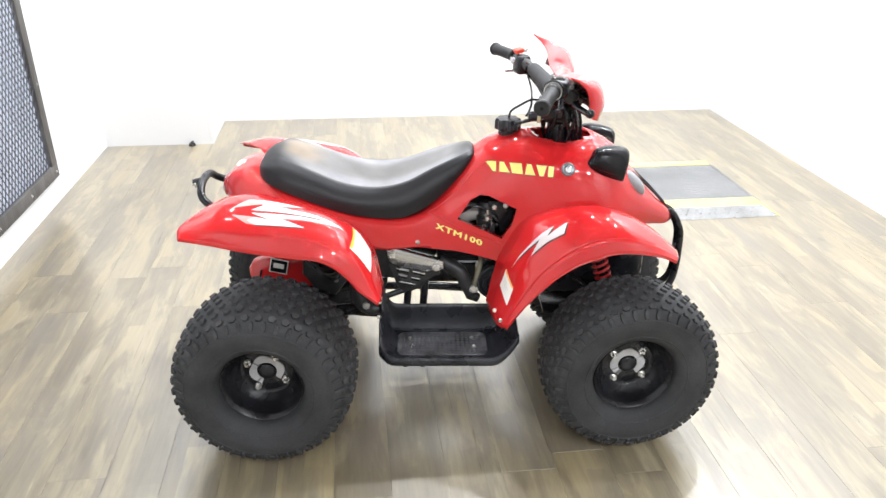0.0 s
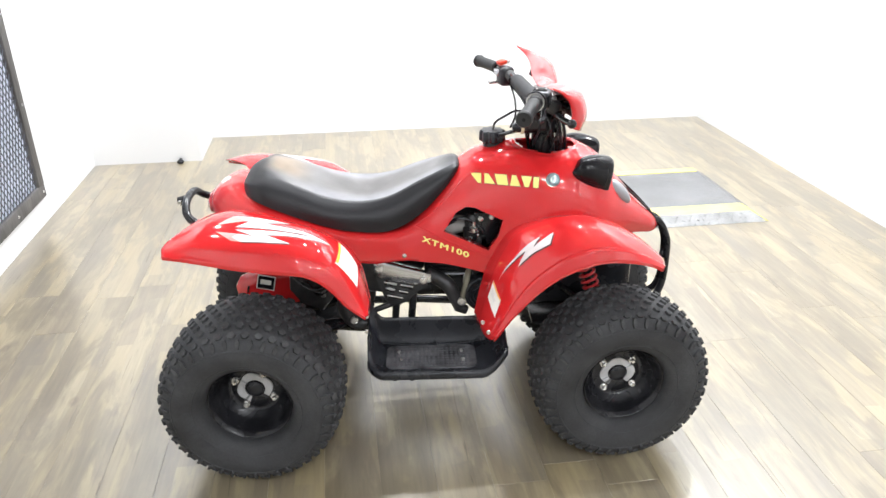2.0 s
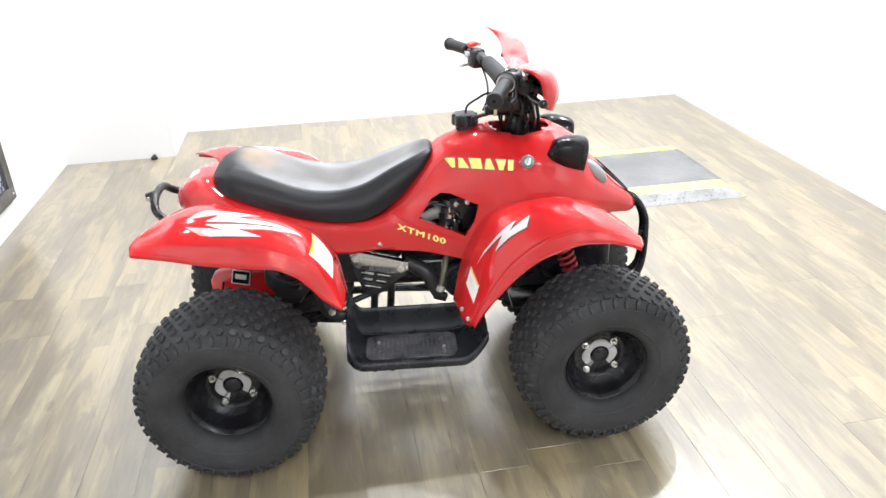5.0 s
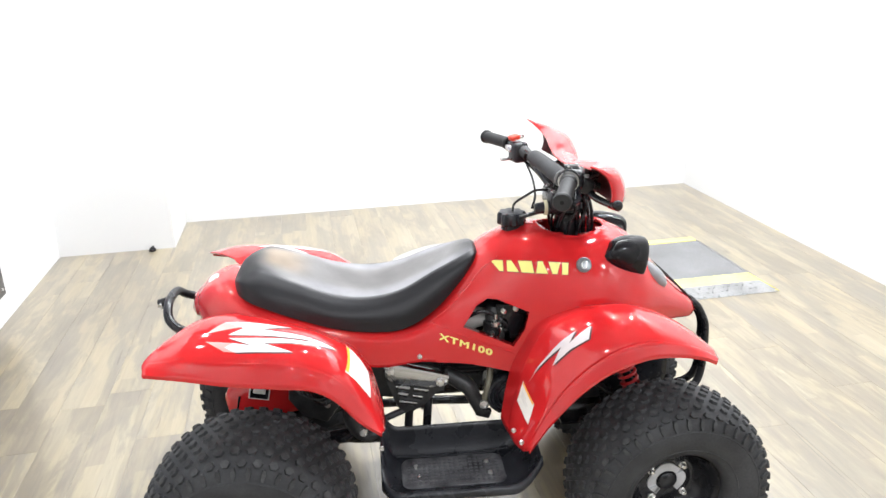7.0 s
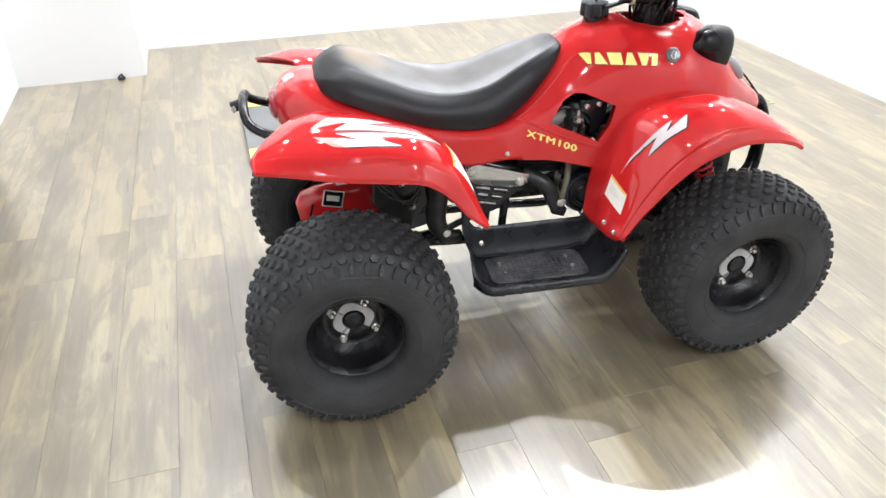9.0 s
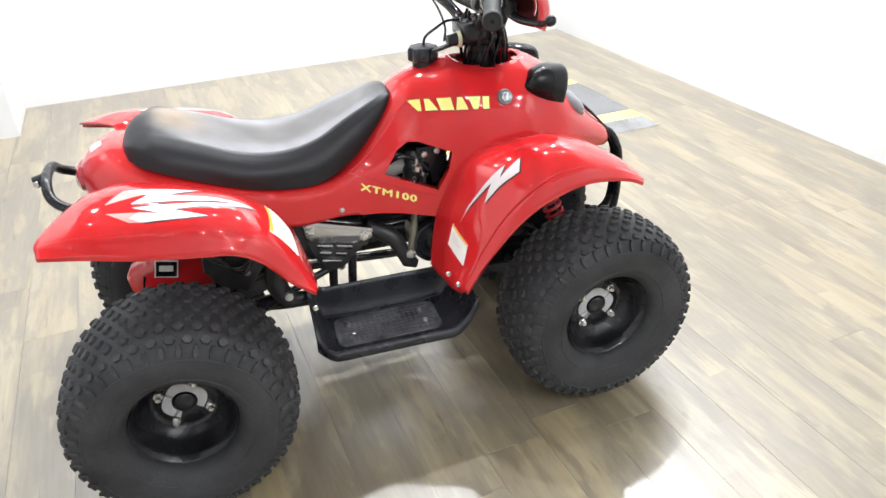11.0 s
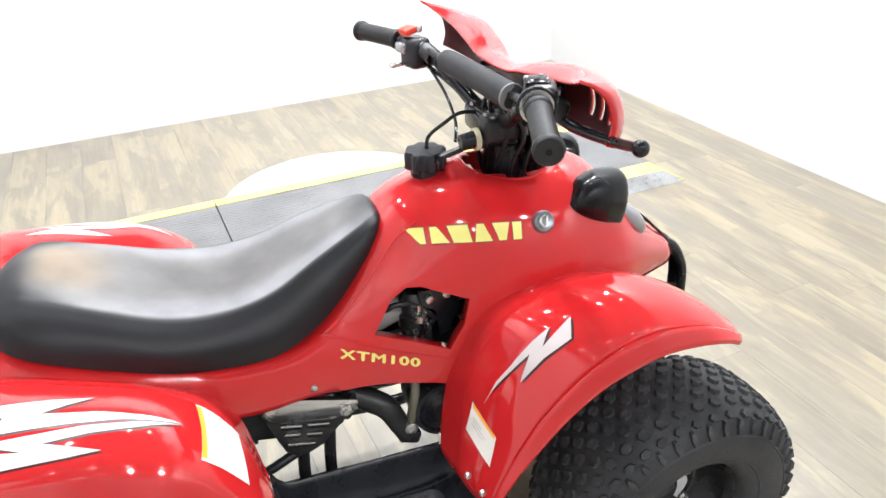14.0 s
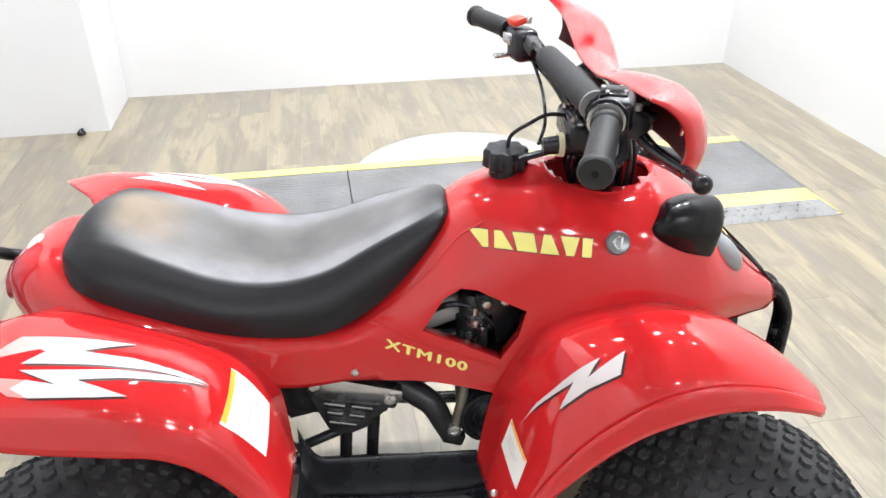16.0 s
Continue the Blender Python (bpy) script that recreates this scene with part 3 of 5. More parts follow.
# ---- seat ----
# x, centre top, seam half-width and z, widest half-width and z, bottom half-width and z
SEAT = [
    (-0.034, 0.716, 0.010, 0.716, 0.018, 0.713, 0.022, 0.708),
    (-0.027, 0.731, 0.040, 0.730, 0.060, 0.722, 0.068, 0.708),
    (-0.014, 0.751, 0.061, 0.741, 0.091, 0.731, 0.100, 0.706),
    (0.010, 0.765, 0.079, 0.752, 0.119, 0.731, 0.130, 0.700),
    (0.044, 0.772, 0.091, 0.757, 0.139, 0.718, 0.148, 0.690),
    (0.120, 0.748, 0.104, 0.730, 0.147, 0.690, 0.155, 0.660),
    (0.210, 0.706, 0.113, 0.697, 0.155, 0.658, 0.156, 0.628),
    (0.290, 0.686, 0.112, 0.686, 0.151, 0.645, 0.151, 0.612),
    (0.370, 0.703, 0.103, 0.697, 0.143, 0.644, 0.140, 0.610),
    (0.450, 0.732, 0.082, 0.732, 0.117, 0.682, 0.115, 0.645),
    (0.520, 0.768, 0.059, 0.758, 0.086, 0.726, 0.084, 0.708),
    (0.550, 0.774, 0.043, 0.767, 0.063, 0.752, 0.061, 0.742),
    (0.562, 0.766, 0.026, 0.763, 0.040, 0.758, 0.038, 0.754),
]


seat_x = -0.034 + 0.596 * np.linspace(0, 1, 84) ** 1.35


def seat_sides():
    """Half-sections of the cushion's side, from its top edge down."""
    rows = []
    for x in seat_x:
        v = along(SEAT, x)
        side = [(v[1], v[2]), ((v[1] + v[3]) / 2 + 0.005, v[2] * 0.55 + v[4] * 0.45), (v[3], v[4]), (v[5], v[6])]
        c = spline(side, 12)
        rows.append([(x, max(a, 0), b) for a, b in c])
    return rows


def both(rows):
    return [r[::-1] + [(x, -y, z) for x, y, z in r[1:]] for r in rows]


def seat_top(x, v):
    """A point of the cushion's top: v runs from -1 to 1 across it."""
    r = along(SEAT, x)
    return (x, v * r[1], r[0] + (r[2] - r[0]) * abs(v) ** 1.65)


across = np.linspace(-1, 1, 33)
# one skin: side, top and side, with the worn top laid out along and across
skin = []
for x, r in zip(seat_x, seat_sides()):
    side = [(y, z) for _, y, z in r[:0:-1]]
    top = [seat_top(x, v) for v in across]
    skin.append([(x, -y, z) for y, z in side] + top + [(x, y, z) for y, z in side[::-1]])
ws = [-2 + k / 11 for k in range(11)] + list(across) + [1 + (k + 1) / 11 for k in range(11)]
top_bm = grid(skin, caps=True)
uv = top_bm.loops.layers.uv.new("wear")
top_bm.verts.index_update()
for f in top_bm.faces:
    for lp in f.loops:
        i, j = divmod(lp.vert.index, len(ws))
        lp[uv].uv = ((seat_x[i] + 0.034) / 0.600, ws[j])
seat = part("seat", top_bm, WORN, quad, "black vinyl seat worn grey on top", 75)
part("seat_base", grid(both([[(x, 0.0, z - 0.02), (x, y * 0.5, z - 0.012), (x, y, z)] for x, y, z in (r[-1] for r in seat_sides())])), PLASTIC, seat)

# ---- wheels ----


def knob(bm, c, n, t, s, a, b, h):
    """A six-sided tread block at c: n outward, half-lengths a along t and b along s, height h."""
    ring = [(math.cos(k * math.pi / 3), math.sin(k * math.pi / 3)) for k in range(6)]
    vl = [bm.verts.new(c + t * (a * i) + s * (b * 1.1 * j) - n * 0.003) for i, j in ring]
    vh = [bm.verts.new(c + t * (a * 0.84 * i) + s * (b * 0.92 * j) + n * h) for i, j in ring]
    bm.faces.new(vh).material_index = 1
    for i in range(6):
        bm.faces.new((vl[i], vl[(i + 1) % 6], vh[(i + 1) % 6], vh[i]))


def make_wheel(width, hub_z, name, deep, turn):
    """A wheel round the y axis; its outer side looks to -y."""
    w = width / 2
    wheel = new(name)
    wheel.parent = quad
    k = w / 0.105
    prof = [(-0.058 * k, 0.109), (-0.077 * k, 0.113), (-0.092 * k, 0.126), (-0.102 * k, 0.150), (-0.105 * k, 0.172), (-0.101 * k, 0.195), (-0.092 * k, 0.213), (-0.074 * k, 0.226), (-0.04 * k, 0.235), (0, 0.238)]
    prof = [tuple(p) for p in spline(prof, 34)]
    prof += [(-h, r) for h, r in prof[-2::-1]]
    tyre = revolve(prof, 72)
    # moulded rings on the sidewall
    for r in (0.140, 0.190):
        for s in (-1, 1):
            h = s * float(np.interp(r, [p[1] for p in prof[:20]], [-p[0] for p in prof[:20]]))
            part("sidewall_ring", revolve([(h - s * 0.001, r - 0.003), (h + s * 0.0015, r), (h - s * 0.001, r + 0.003)], 72), RUBBER, wheel)
    wide = min(range(len(prof)), key=lambda i: prof[i][0])
    crown = prof[wide:len(prof) - wide]
    tread = bmesh.new()
    rows = [(h0, 0.5 * (i % 2), 0.0122, 0.0100) for i, h0 in enumerate((-0.083, -0.060, -0.036, -0.012, 0.012, 0.036, 0.060, 0.083))]
    for h0, ph, a, b in rows:
        h = h0 * k
        r = float(np.interp(h, [p[0] for p in crown], [p[1] for p in crown]))
        for i in range(42):
            u = (i + ph) * 2 * math.pi / 42
            radial, tang, side = Vector((math.cos(u), 0, math.sin(u))), Vector((-math.sin(u), 0, math.cos(u))), Vector((0, 1, 0))
            lean = (0.75 if abs(h0) > 0.07 else 0.3) * (1 if h0 > 0 else -1) if abs(h0) > 0.05 else 0
            n = (radial + side * lean).normalized()
            knob(tread, radial * r + side * h, n, tang, side - n * side.dot(n), a, b * k, 0.0060)
    for i in range(42):
        u = (i + 0.5) * 2 * math.pi / 42
        radial, tang = Vector((math.cos(u), 0, math.sin(u))), Vector((-math.sin(u), 0, math.cos(u)))
        for s in (-1, 1):
            n = (radial * 0.45 + Vector((0, s, 0))).normalized()
            up = (radial - n * radial.dot(n)).normalized()
            knob(tread, radial * 0.207 + Vector((0, s * 0.0975 * k, 0)), n, tang, up, 0.0062, 0.0150, 0.0036)
    for v in list(tyre.verts) + list(tread.verts):
        v.co.z = max(v.co.z, -hub_z + 0.0005)
    part("tyre", tyre, RUBBER, wheel, "black off-road tyre", 85)
    knobs = tagged(part("tread_knob", tread, RUBBER, wheel, "black rubber tread knobs", 35), kind="stuff")
    knobs.data.materials.append(WORN_RUBBER)
    f = -0.058 * k - 0.010
    g = f + deep
    rim = revolve([(f + 0.014, 0.1075), (f, 0.1095), (f - 0.004, 0.1080), (f - 0.002, 0.1045), (f + 0.006, 0.1020), (f + 0.009, 0.0975), (f + 0.013, 0.0975), (f + 0.016, 0.0950), (g - 0.022, 0.0925), (g - 0.019, 0.0890), (g - 0.012, 0.0870), (g - 0.006, 0.0760), (g - 0.002, 0.0745), (g + 0.004, 0.0660), (g, 0.058), (g, 0.020), (g + 0.010, 0.0)], 72)
    revolve([(-f - 0.002, 0.1125), (-f + 0.004, 0.1100), (w - 0.05, 0.104), (0.0, 0.086), (f + deep +0.0070, 0.07)], 72, bm=rim)
    part("rim", rim, BLACK, wheel, "black painted steel rim", 85)
    # open ring plate on the hub
    plate = bmesh.new()
    outer, inner = [], []
    for a in np.linspace(radians(-52 + turn), radians(232 + turn), 36):
        r = 0.046 + 0.003 * math.cos(4 * (a - radians(turn)))
        outer.append((r * math.cos(a), r * math.sin(a)))
        inner.append((0.027 * math.cos(a), 0.027 * math.sin(a)))
    for i in range(len(outer) - 1):
        q = [outer[i], outer[i + 1], inner[i + 1], inner[i]]
        lo = [plate.verts.new((x, f + deep -0.0005, z)) for x, z in q]
        hi = [plate.verts.new((x, f + deep -0.0045, z)) for x, z in q]
        plate.faces.new(hi)
        for j in range(4):
            plate.faces.new((lo[j], lo[(j + 1) % 4], hi[(j + 1) % 4], hi[j]))
    bmesh.ops.remove_doubles(plate, verts=plate.verts, dist=1e-5)
    part("hub_plate", plate, PLATE, wheel, "bare silver hub plate")
    part("axle_cap", revolve([(f + deep +0.0000, 0.024), (f + deep -0.0080, 0.023), (f + deep -0.0120, 0.018), (f + deep -0.0120, 0.0)], 24), BLACK, wheel)
    for a in (45 + turn, 135 + turn, 225 + turn, 315 + turn):
        x, z = 0.056 * math.cos(radians(a)), 0.054 * math.sin(radians(a))
        part("bolt", revolve([(f + deep +0.0000, 0.0105), (f + deep -0.0070, 0.0105), (f + deep -0.0070, 0.007), (f + deep -0.0160, 0.007), (f + deep -0.0180, 0.005), (f + deep -0.0180, 0)], 6, at=(x, 0, z)), STEEL, wheel, "zinc wheel nut", 30)
    return wheel


def copy_part(ob, m):
    """A copy of a part and of its pieces, at another place on its thing."""
    made = {}
    for o in (ob, *ob.children_recursive):
        made[o] = o.copy()
        scene.collection.objects.link(made[o])
        made[o].parent = made.get(o.parent, o.parent)
    made[ob].matrix_basis = m
    return made[ob]


rear = make_wheel(0.262, 0.240, "wheel", 0.0710, 16)
rear.matrix_basis = pose(0, -0.316, 0.240)
copy_part(rear, pose(0, 0.316, 0.240, 0, 0, 180))
STEER = 3.5
front = make_wheel(0.204, 0.241, "wheel", 0.0560, 5)
front.matrix_basis = pose(0.985, -0.288, 0.241, 0, 0, STEER)
copy_part(front, pose(0.985, 0.288, 0.241, 0, 0, 180 + STEER))

# ---- foot trays ----


scuffed = mat("scuffed_tread", (0.030, 0.031, 0.036), 0.42, vary=0.7, scale=22, fine=0.5, fscale=300, bump=0.3, tint=(0.20, 0.20, 0.21))
cleat_bm = box((0.0072, 0.0066, 0.0026))
cleat_mesh = bpy.data.meshes.new("cleat")
cleat_bm.to_mesh(cleat_mesh)
cleat_bm.free()
cleat_mesh.materials.append(scuffed)


def foot_tray(s):
    """Black moulded tray: floor, raised rim, inner wall and end walls. s: +1 left, -1 right."""
    tray = new("foot_tray")
    tray.parent = quad
    tagged(tray, "moulded black plastic footrest tray")
    yo, yi = 0.306, 0.135
    rows = []
    # across: outer rim, floor, fillet, inner wall
    cross = [(yo + 0.002, 0.240, 0), (yo + 0.005, 0.254, 0), (yo, 0.261, 0), (yo - 0.008, 0.260, 0), (yo - 0.018, 0.2515, 0), (yi + 0.030, 0.2515, 0), (yi + 0.010, 0.262, 0), (yi, 0.290, 0), (yi - 0.004, 0.332, 0)]
    for u, x in enumerate(np.linspace(0.300, 0.682, 34)):
        e = max(0.0, (0.345 - x) / 0.045)
        ef = max(0.0, (x - 0.612) / 0.070)
        rise = 0.075 * min(1, e) ** 2.2
        row = []
        for y, z, _ in spline(cross, 26):
            t = (yo - y) / (yo - yi)
            lift = rise * (0.15 + 0.85 * min(1, max(0, t * 2.2)))
            corner = 0.035 * max(0, e) ** 2 * max(0, 1 - t * 3.0)
            row.append((x, s * (y - corner - 0.016 * ef ** 2 * max(0, 1 - t * 2.0)), z + lift + 0.085 * ef ** 1.7 * (0.75 + 0.25 * min(1, t))))
        rows.append(row)
    thick(part("tray", grid(rows), PLASTIC, tray, "", 50), 0.004)
    def rounded(lx, ly, r, z):
        return [(0.475 + sx * (lx / 2 - r) + r * math.cos(a), s * (0.220 + sy * (ly / 2 - r) + r * math.sin(a)), z) for sx, sy, q in ((1, 1, 0), (-1, 1, 1), (-1, -1, 2), (1, -1, 3)) for a in np.linspace(q * math.pi / 2, (q + 1) * math.pi / 2, 7)]

    part("tread_pad", grid([rounded(0.254, 0.118, 0.024, 0.251), rounded(0.252, 0.116, 0.023, 0.2555), rounded(0.248, 0.112, 0.021, 0.2562), rounded(0.242, 0.106, 0.020, 0.2545)], True, True), scuffed, tray, "scuffed black tread pad", 50)
    for i in range(18):
        for j in range(8):
            if i in (0, 17) and j in (0, 7):
                continue
            cleat = new("cleat", cleat_mesh)
            cleat.location = (0.475 + (i - 8.5) * 0.0128, s * (0.220 + (j - 3.5) * 0.0122), 0.2550)
            cleat.parent = tray
    part("floor_bead", tube([(0.335, s * 0.156, 0.262), (0.40, s * 0.158, 0.2575), (0.55, s * 0.158, 0.2575), (0.620, s * 0.156, 0.266)], 0.0035, 8), PLASTIC, tray)
    for x, y in ((0.384, 0.198), (0.390, 0.238), (0.560, 0.196), (0.564, 0.240)):
        part("screw", revolve([(0.254, 0.0065), (0.260, 0.0055), (0.261, 0.003), (0.2595, 0)], 12, "z", (x, s * y, 0)), STEEL, tray)
    for x, y, z in ((0.307, 0.30, 0.44), (0.305, 0.31, 0.40), (0.612, 0.285, 0.405), (0.625, 0.315, 0.392)):
        part("screw", revolve([(0.0, 0.006), (-0.005, 0.005), (-0.006, 0)], 12, "y", (x, s * (y + 0.004) if s < 0 else s * y, z)), STEEL, tray)
    return tray


for s in (-1, 1):
    foot_tray(s)

# ---- chassis, engine and suspension ----
for s in (-1, 1):
    part("frame_rail", tube([(-0.02, s * 0.075, 0.34), (0.20, s * 0.082, 0.280), (0.42, s * 0.085, 0.273), (0.66, s * 0.085, 0.275), (0.80, s * 0.09, 0.40), (0.92, s * 0.08, 0.52)], 0.0125), BLACK, quad)
    part("upper_rail", tube([(0.92, s * 0.07, 0.54), (0.74, s * 0.07, 0.58), (0.52, s * 0.075, 0.54), (0.2, s * 0.085, 0.55), (-0.08, s * 0.08, 0.60)], 0.012), BLACK, quad)
    for x in (0.372, 0.420):
        part("footrest_strut", tube([(x + 0.008, s * 0.080, 0.385), (x, s * 0.085, 0.29), (x, s * 0.13, 0.228), (x, s * 0.28, 0.226)], 0.011), BLACK, quad)
    part("diagonal_strut", tube([(0.20, s * 0.10, 0.285), (0.29, s * 0.10, 0.330), (0.37, s * 0.085, 0.355)], 0.009), BLACK, quad)
    part("front_arm", tube([(0.83, s * 0.08, 0.285), (0.93, s * 0.16, 0.265), (0.985, s * 0.215, 0.235)], 0.013), BLACK, quad)
    part("front_arm", tube([(1.08, s * 0.08, 0.285), (1.03, s * 0.16, 0.265), (0.985, s * 0.215, 0.235)], 0.013), BLACK, quad)
    part("upper_arm", tube([(0.86, s * 0.09, 0.40), (0.95, s * 0.16, 0.36), (0.985, s * 0.20, 0.34)], 0.010), BLACK, quad)
    part("upper_arm", tube([(1.06, s * 0.09, 0.40), (1.01, s * 0.16, 0.36), (0.985, s * 0.20, 0.34)], 0.010), BLACK, quad)
    part("knuckle", box((0.045, 0.03, 0.15), (0.985, s * 0.205, 0.275), 0.008), CAST, quad)
    part("tie_rod", tube([(0.90, s * 0.03, 0.36), (0.93, s * 0.195, 0.31)], 0.007), BLACK, quad)
    shock = new("front_shock")
    shock.parent = quad
    tagged(shock, "front shock absorber with red coil spring")
    top, low = Vector((0.885, s * 0.155, 0.565)), Vector((0.955, s * 0.200, 0.345))
    part("damper", tube([tuple(top), tuple(low)], 0.011, 12), BLACK, shock)
    coil = []
    ax = (low - top)
    e1 = ax.cross(Vector((0, 0, 1))).normalized()
    e2 = ax.cross(e1).normalized()
    for i in range(97):
        a = i * 2 * math.pi / 9
        coil.append(tuple(top + ax * (0.08 + 0.78 * i / 96) + 0.021 * (math.cos(a) * e1 + math.sin(a) * e2)))
    part("coil_spring", tube(coil, 0.0042, 7, 289), SPRING, shock, "red painted coil spring")
part("front_crossbar", tube([(0.90, -0.14, 0.565), (0.90, 0.14, 0.565)], 0.014), BLACK, quad)
part("underbody_front", box((0.30, 0.15, 0.24), (0.92, 0, 0.45), 0.03), PLASTIC, quad, "black plastic front underbody")
part("skid_plate", box((0.30, 0.15, 0.010), (0.93, 0, 0.27), 0.004), BLACK, quad)

# engine
ENG = [(0.318, 0.480), (0.345, 0.484), (0.478, 0.448), (0.479, 0.426), (0.440, 0.404), (0.430, 0.382), (0.414, 0.364), (0.388, 0.352), (0.362, 0.352), (0.346, 0.366), (0.336, 0.400), (0.330, 0.440), (0.316, 0.456)]
# Shade on the recessed lower half is put into this dark metal.
cover_ob = part("engine_cover", prism(ENG, -0.096, -0.074, 0.006), CAST, quad, "dark cast engine side cover with shade put into its tone, bright ribs", 35)
UPPER = [(0.317, 0.488), (0.345, 0.493), (0.477, 0.455), (0.480, 0.430), (0.462, 0.421), (0.432, 0.424), (0.345, 0.438), (0.331, 0.446), (0.317, 0.462)]
part("upper_plate", prism(UPPER, -0.103, -0.090, 0.004), ALU, cover_ob, "bare aluminium upper plate")
part("top_flange", prism([(0.319, 0.494), (0.345, 0.499), (0.478, 0.459), (0.479, 0.449), (0.345, 0.487), (0.319, 0.484)], -0.112, -0.090, 0.002), ALU, cover_ob)
for x0, x1, z in ((0.343, 0.381, 0.4275), (0.389, 0.428, 0.4180), (0.347, 0.376, 0.4085), (0.385, 0.413, 0.3995), (0.350, 0.398, 0.3840)):
    part("rib", box((x1 - x0, 0.010, 0.0060), ((x0 + x1) / 2, -0.098, z), 0.002, 2, (0, 13, 0)), ALU, cover_ob)
    part("slot", box((x1 - x0 - 0.004, 0.003, 0.0070), ((x0 + x1) / 2, -0.0968, z - 0.0075), 0.001, 1, (0, 13, 0)), BLACK, cover_ob)
for x, z in ((0.331, 0.475), (0.457, 0.437)):
    part("cover_bolt", revolve([(-0.100, 0.0105), (-0.108, 0.0105), (-0.109, 0.006), (-0.112, 0.006), (-0.112, 0)], 16, "y", (x, 0, z)), STEEL, cover_ob)
for x, z in ((0.445, 0.405), (0.460, 0.412)):
    part("cover_lug", revolve([(-0.070, 0.009), (-0.092, 0.008), (-0.092, 0)], 12, "y", (x, 0, z)), CAST, cover_ob)
part("crankcase", prism([(0.225, 0.40), (0.33, 0.385), (0.40, 0.375), (0.42, 0.40), (0.46, 0.46), (0.34, 0.50), (0.24, 0.47)], -0.072, 0.07, 0.012), CAST, quad, "dark cast engine crankcase")
cyl = part("cylinder", box((0.17, 0.10, 0.080), (0.545, 0.0, 0.466), 0.012), CAST, quad, "dark engine cylinder")
for i in range(5):
    part("fin", box((0.160, 0.112, 0.004), (0.548, 0.0, 0.438 + i * 0.012), 0.001, 1), CAST, cyl)
part("carburettor", revolve([(0.0, 0.0), (0.0, 0.026), (0.03, 0.028), (0.032, 0.022), (0.06, 0.022), (0.07, 0.015), (0.07, 0)], 20, "z", (0.598, -0.075, 0.56)), CAST, quad)
part("carburettor_bowl", box((0.05, 0.05, 0.045), (0.598, -0.075, 0.545), 0.008), CAST, quad)
part("intake_boot", tube([(0.60, -0.05, 0.585), (0.56, -0.055, 0.590), (0.52, -0.06, 0.585), (0.46, -0.05, 0.57)], (0.020, 0.026, 0.030, 0.030), 16), mat("grey_rubber", (0.30, 0.29, 0.27), 0.6, vary=0.2), quad, "grey rubber intake boot")
# Black box added as dark backing inside the side window.
part("air_box", box((0.20, 0.10, 0.13), (0.60, 0.02, 0.615), 0.02, 3), PLASTIC, quad)
part("coil_bracket", prism([(0.600, 0.640), (0.672, 0.640), (0.672, 0.60), (0.655, 0.55), (0.635, 0.545), (0.63, 0.60), (0.605, 0.61)], -0.100, -0.092, 0.002), BLACK, quad)
for x, z in ((0.618, 0.625), (0.648, 0.629)):
    part("bracket_bolt", revolve([(-0.100, 0.0075), (-0.108, 0.0075), (-0.109, 0.004), (-0.109, 0)], 6, "y", (x, 0, z)), STEEL, quad, "", 30)
part("fuel_hose", tube([(0.52, -0.09, 0.60), (0.56, -0.10, 0.625), (0.60, -0.095, 0.61), (0.63, -0.10, 0.58)], 0.005, 8), BLACK, quad)
part("fuel_hose", tube([(0.60, -0.105, 0.60), (0.606, -0.11, 0.575), (0.595, -0.10, 0.55)], 0.004, 8), BLACK, quad)
# Plate added to block the bright floor behind the side window.
part("splash_plate", box((0.17, 0.006, 0.19), (0.635, 0.060, 0.560), 0.002, 1), PLASTIC, quad, "black plate added to darken the side window")
# Flat plate added to hide the bright floor when looking down through the window.
part("lower_guard", box((0.15, 0.19, 0.006), (0.632, -0.030, 0.492), 0.002, 1), PLASTIC, quad, "black plate added below the side window to hide the floor")
part("carburettor_top", revolve([(0.0, 0.014), (0.012, 0.014), (0.014, 0.006), (0.030, 0.005), (0.030, 0)], 12, "z", (0.600, -0.098, 0.585)), STEEL, quad)
part("carburettor_screw", revolve([(-0.104, 0.006), (-0.112, 0.005), (-0.112, 0)], 8, "y", (0.590, 0, 0.567)), STEEL, quad)
part("throttle_link", box((0.008, 0.006, 0.034), (0.607, -0.106, 0.566), 0.002, 1, (0, 18, 0)), ALU, quad)
part("inner_tank", box((0.16, 0.14, 0.09), (0.66, 0.02, 0.70), 0.03, 3), PLASTIC, quad)
# brake arm and case
part("brake_arm", tube([(0.470, -0.075, 0.448), (0.505, -0.090, 0.432), (0.530, -0.100, 0.415), (0.548, -0.106, 0.378), (0.560, -0.108, 0.345)], (0.020, 0.022, 0.021, 0.019, 0.015), 14), CAST, quad, "dark cast brake arm")
part("arm_lug", box((0.040, 0.020, 0.026), (0.566, -0.106, 0.344), 0.006, 2, (0, 20, 0)), CAST, quad)
part("brake_arm_brace", tube([(0.590, -0.085, 0.475), (0.580, -0.108, 0.430), (0.569, -0.113, 0.385)], (0.008, 0.009, 0.009), 10), mat("olive_metal", (0.16, 0.15, 0.11), 0.5, 0.4, vary=0.3), quad, "olive-tinted metal link")
part("pivot_bolt", revolve([(-0.112, 0.013), (-0.126, 0.012), (-0.127, 0.007), (-0.124, 0.006), (-0.124, 0)], 18, "y", (0.566, 0, 0.375)), STEEL, quad)
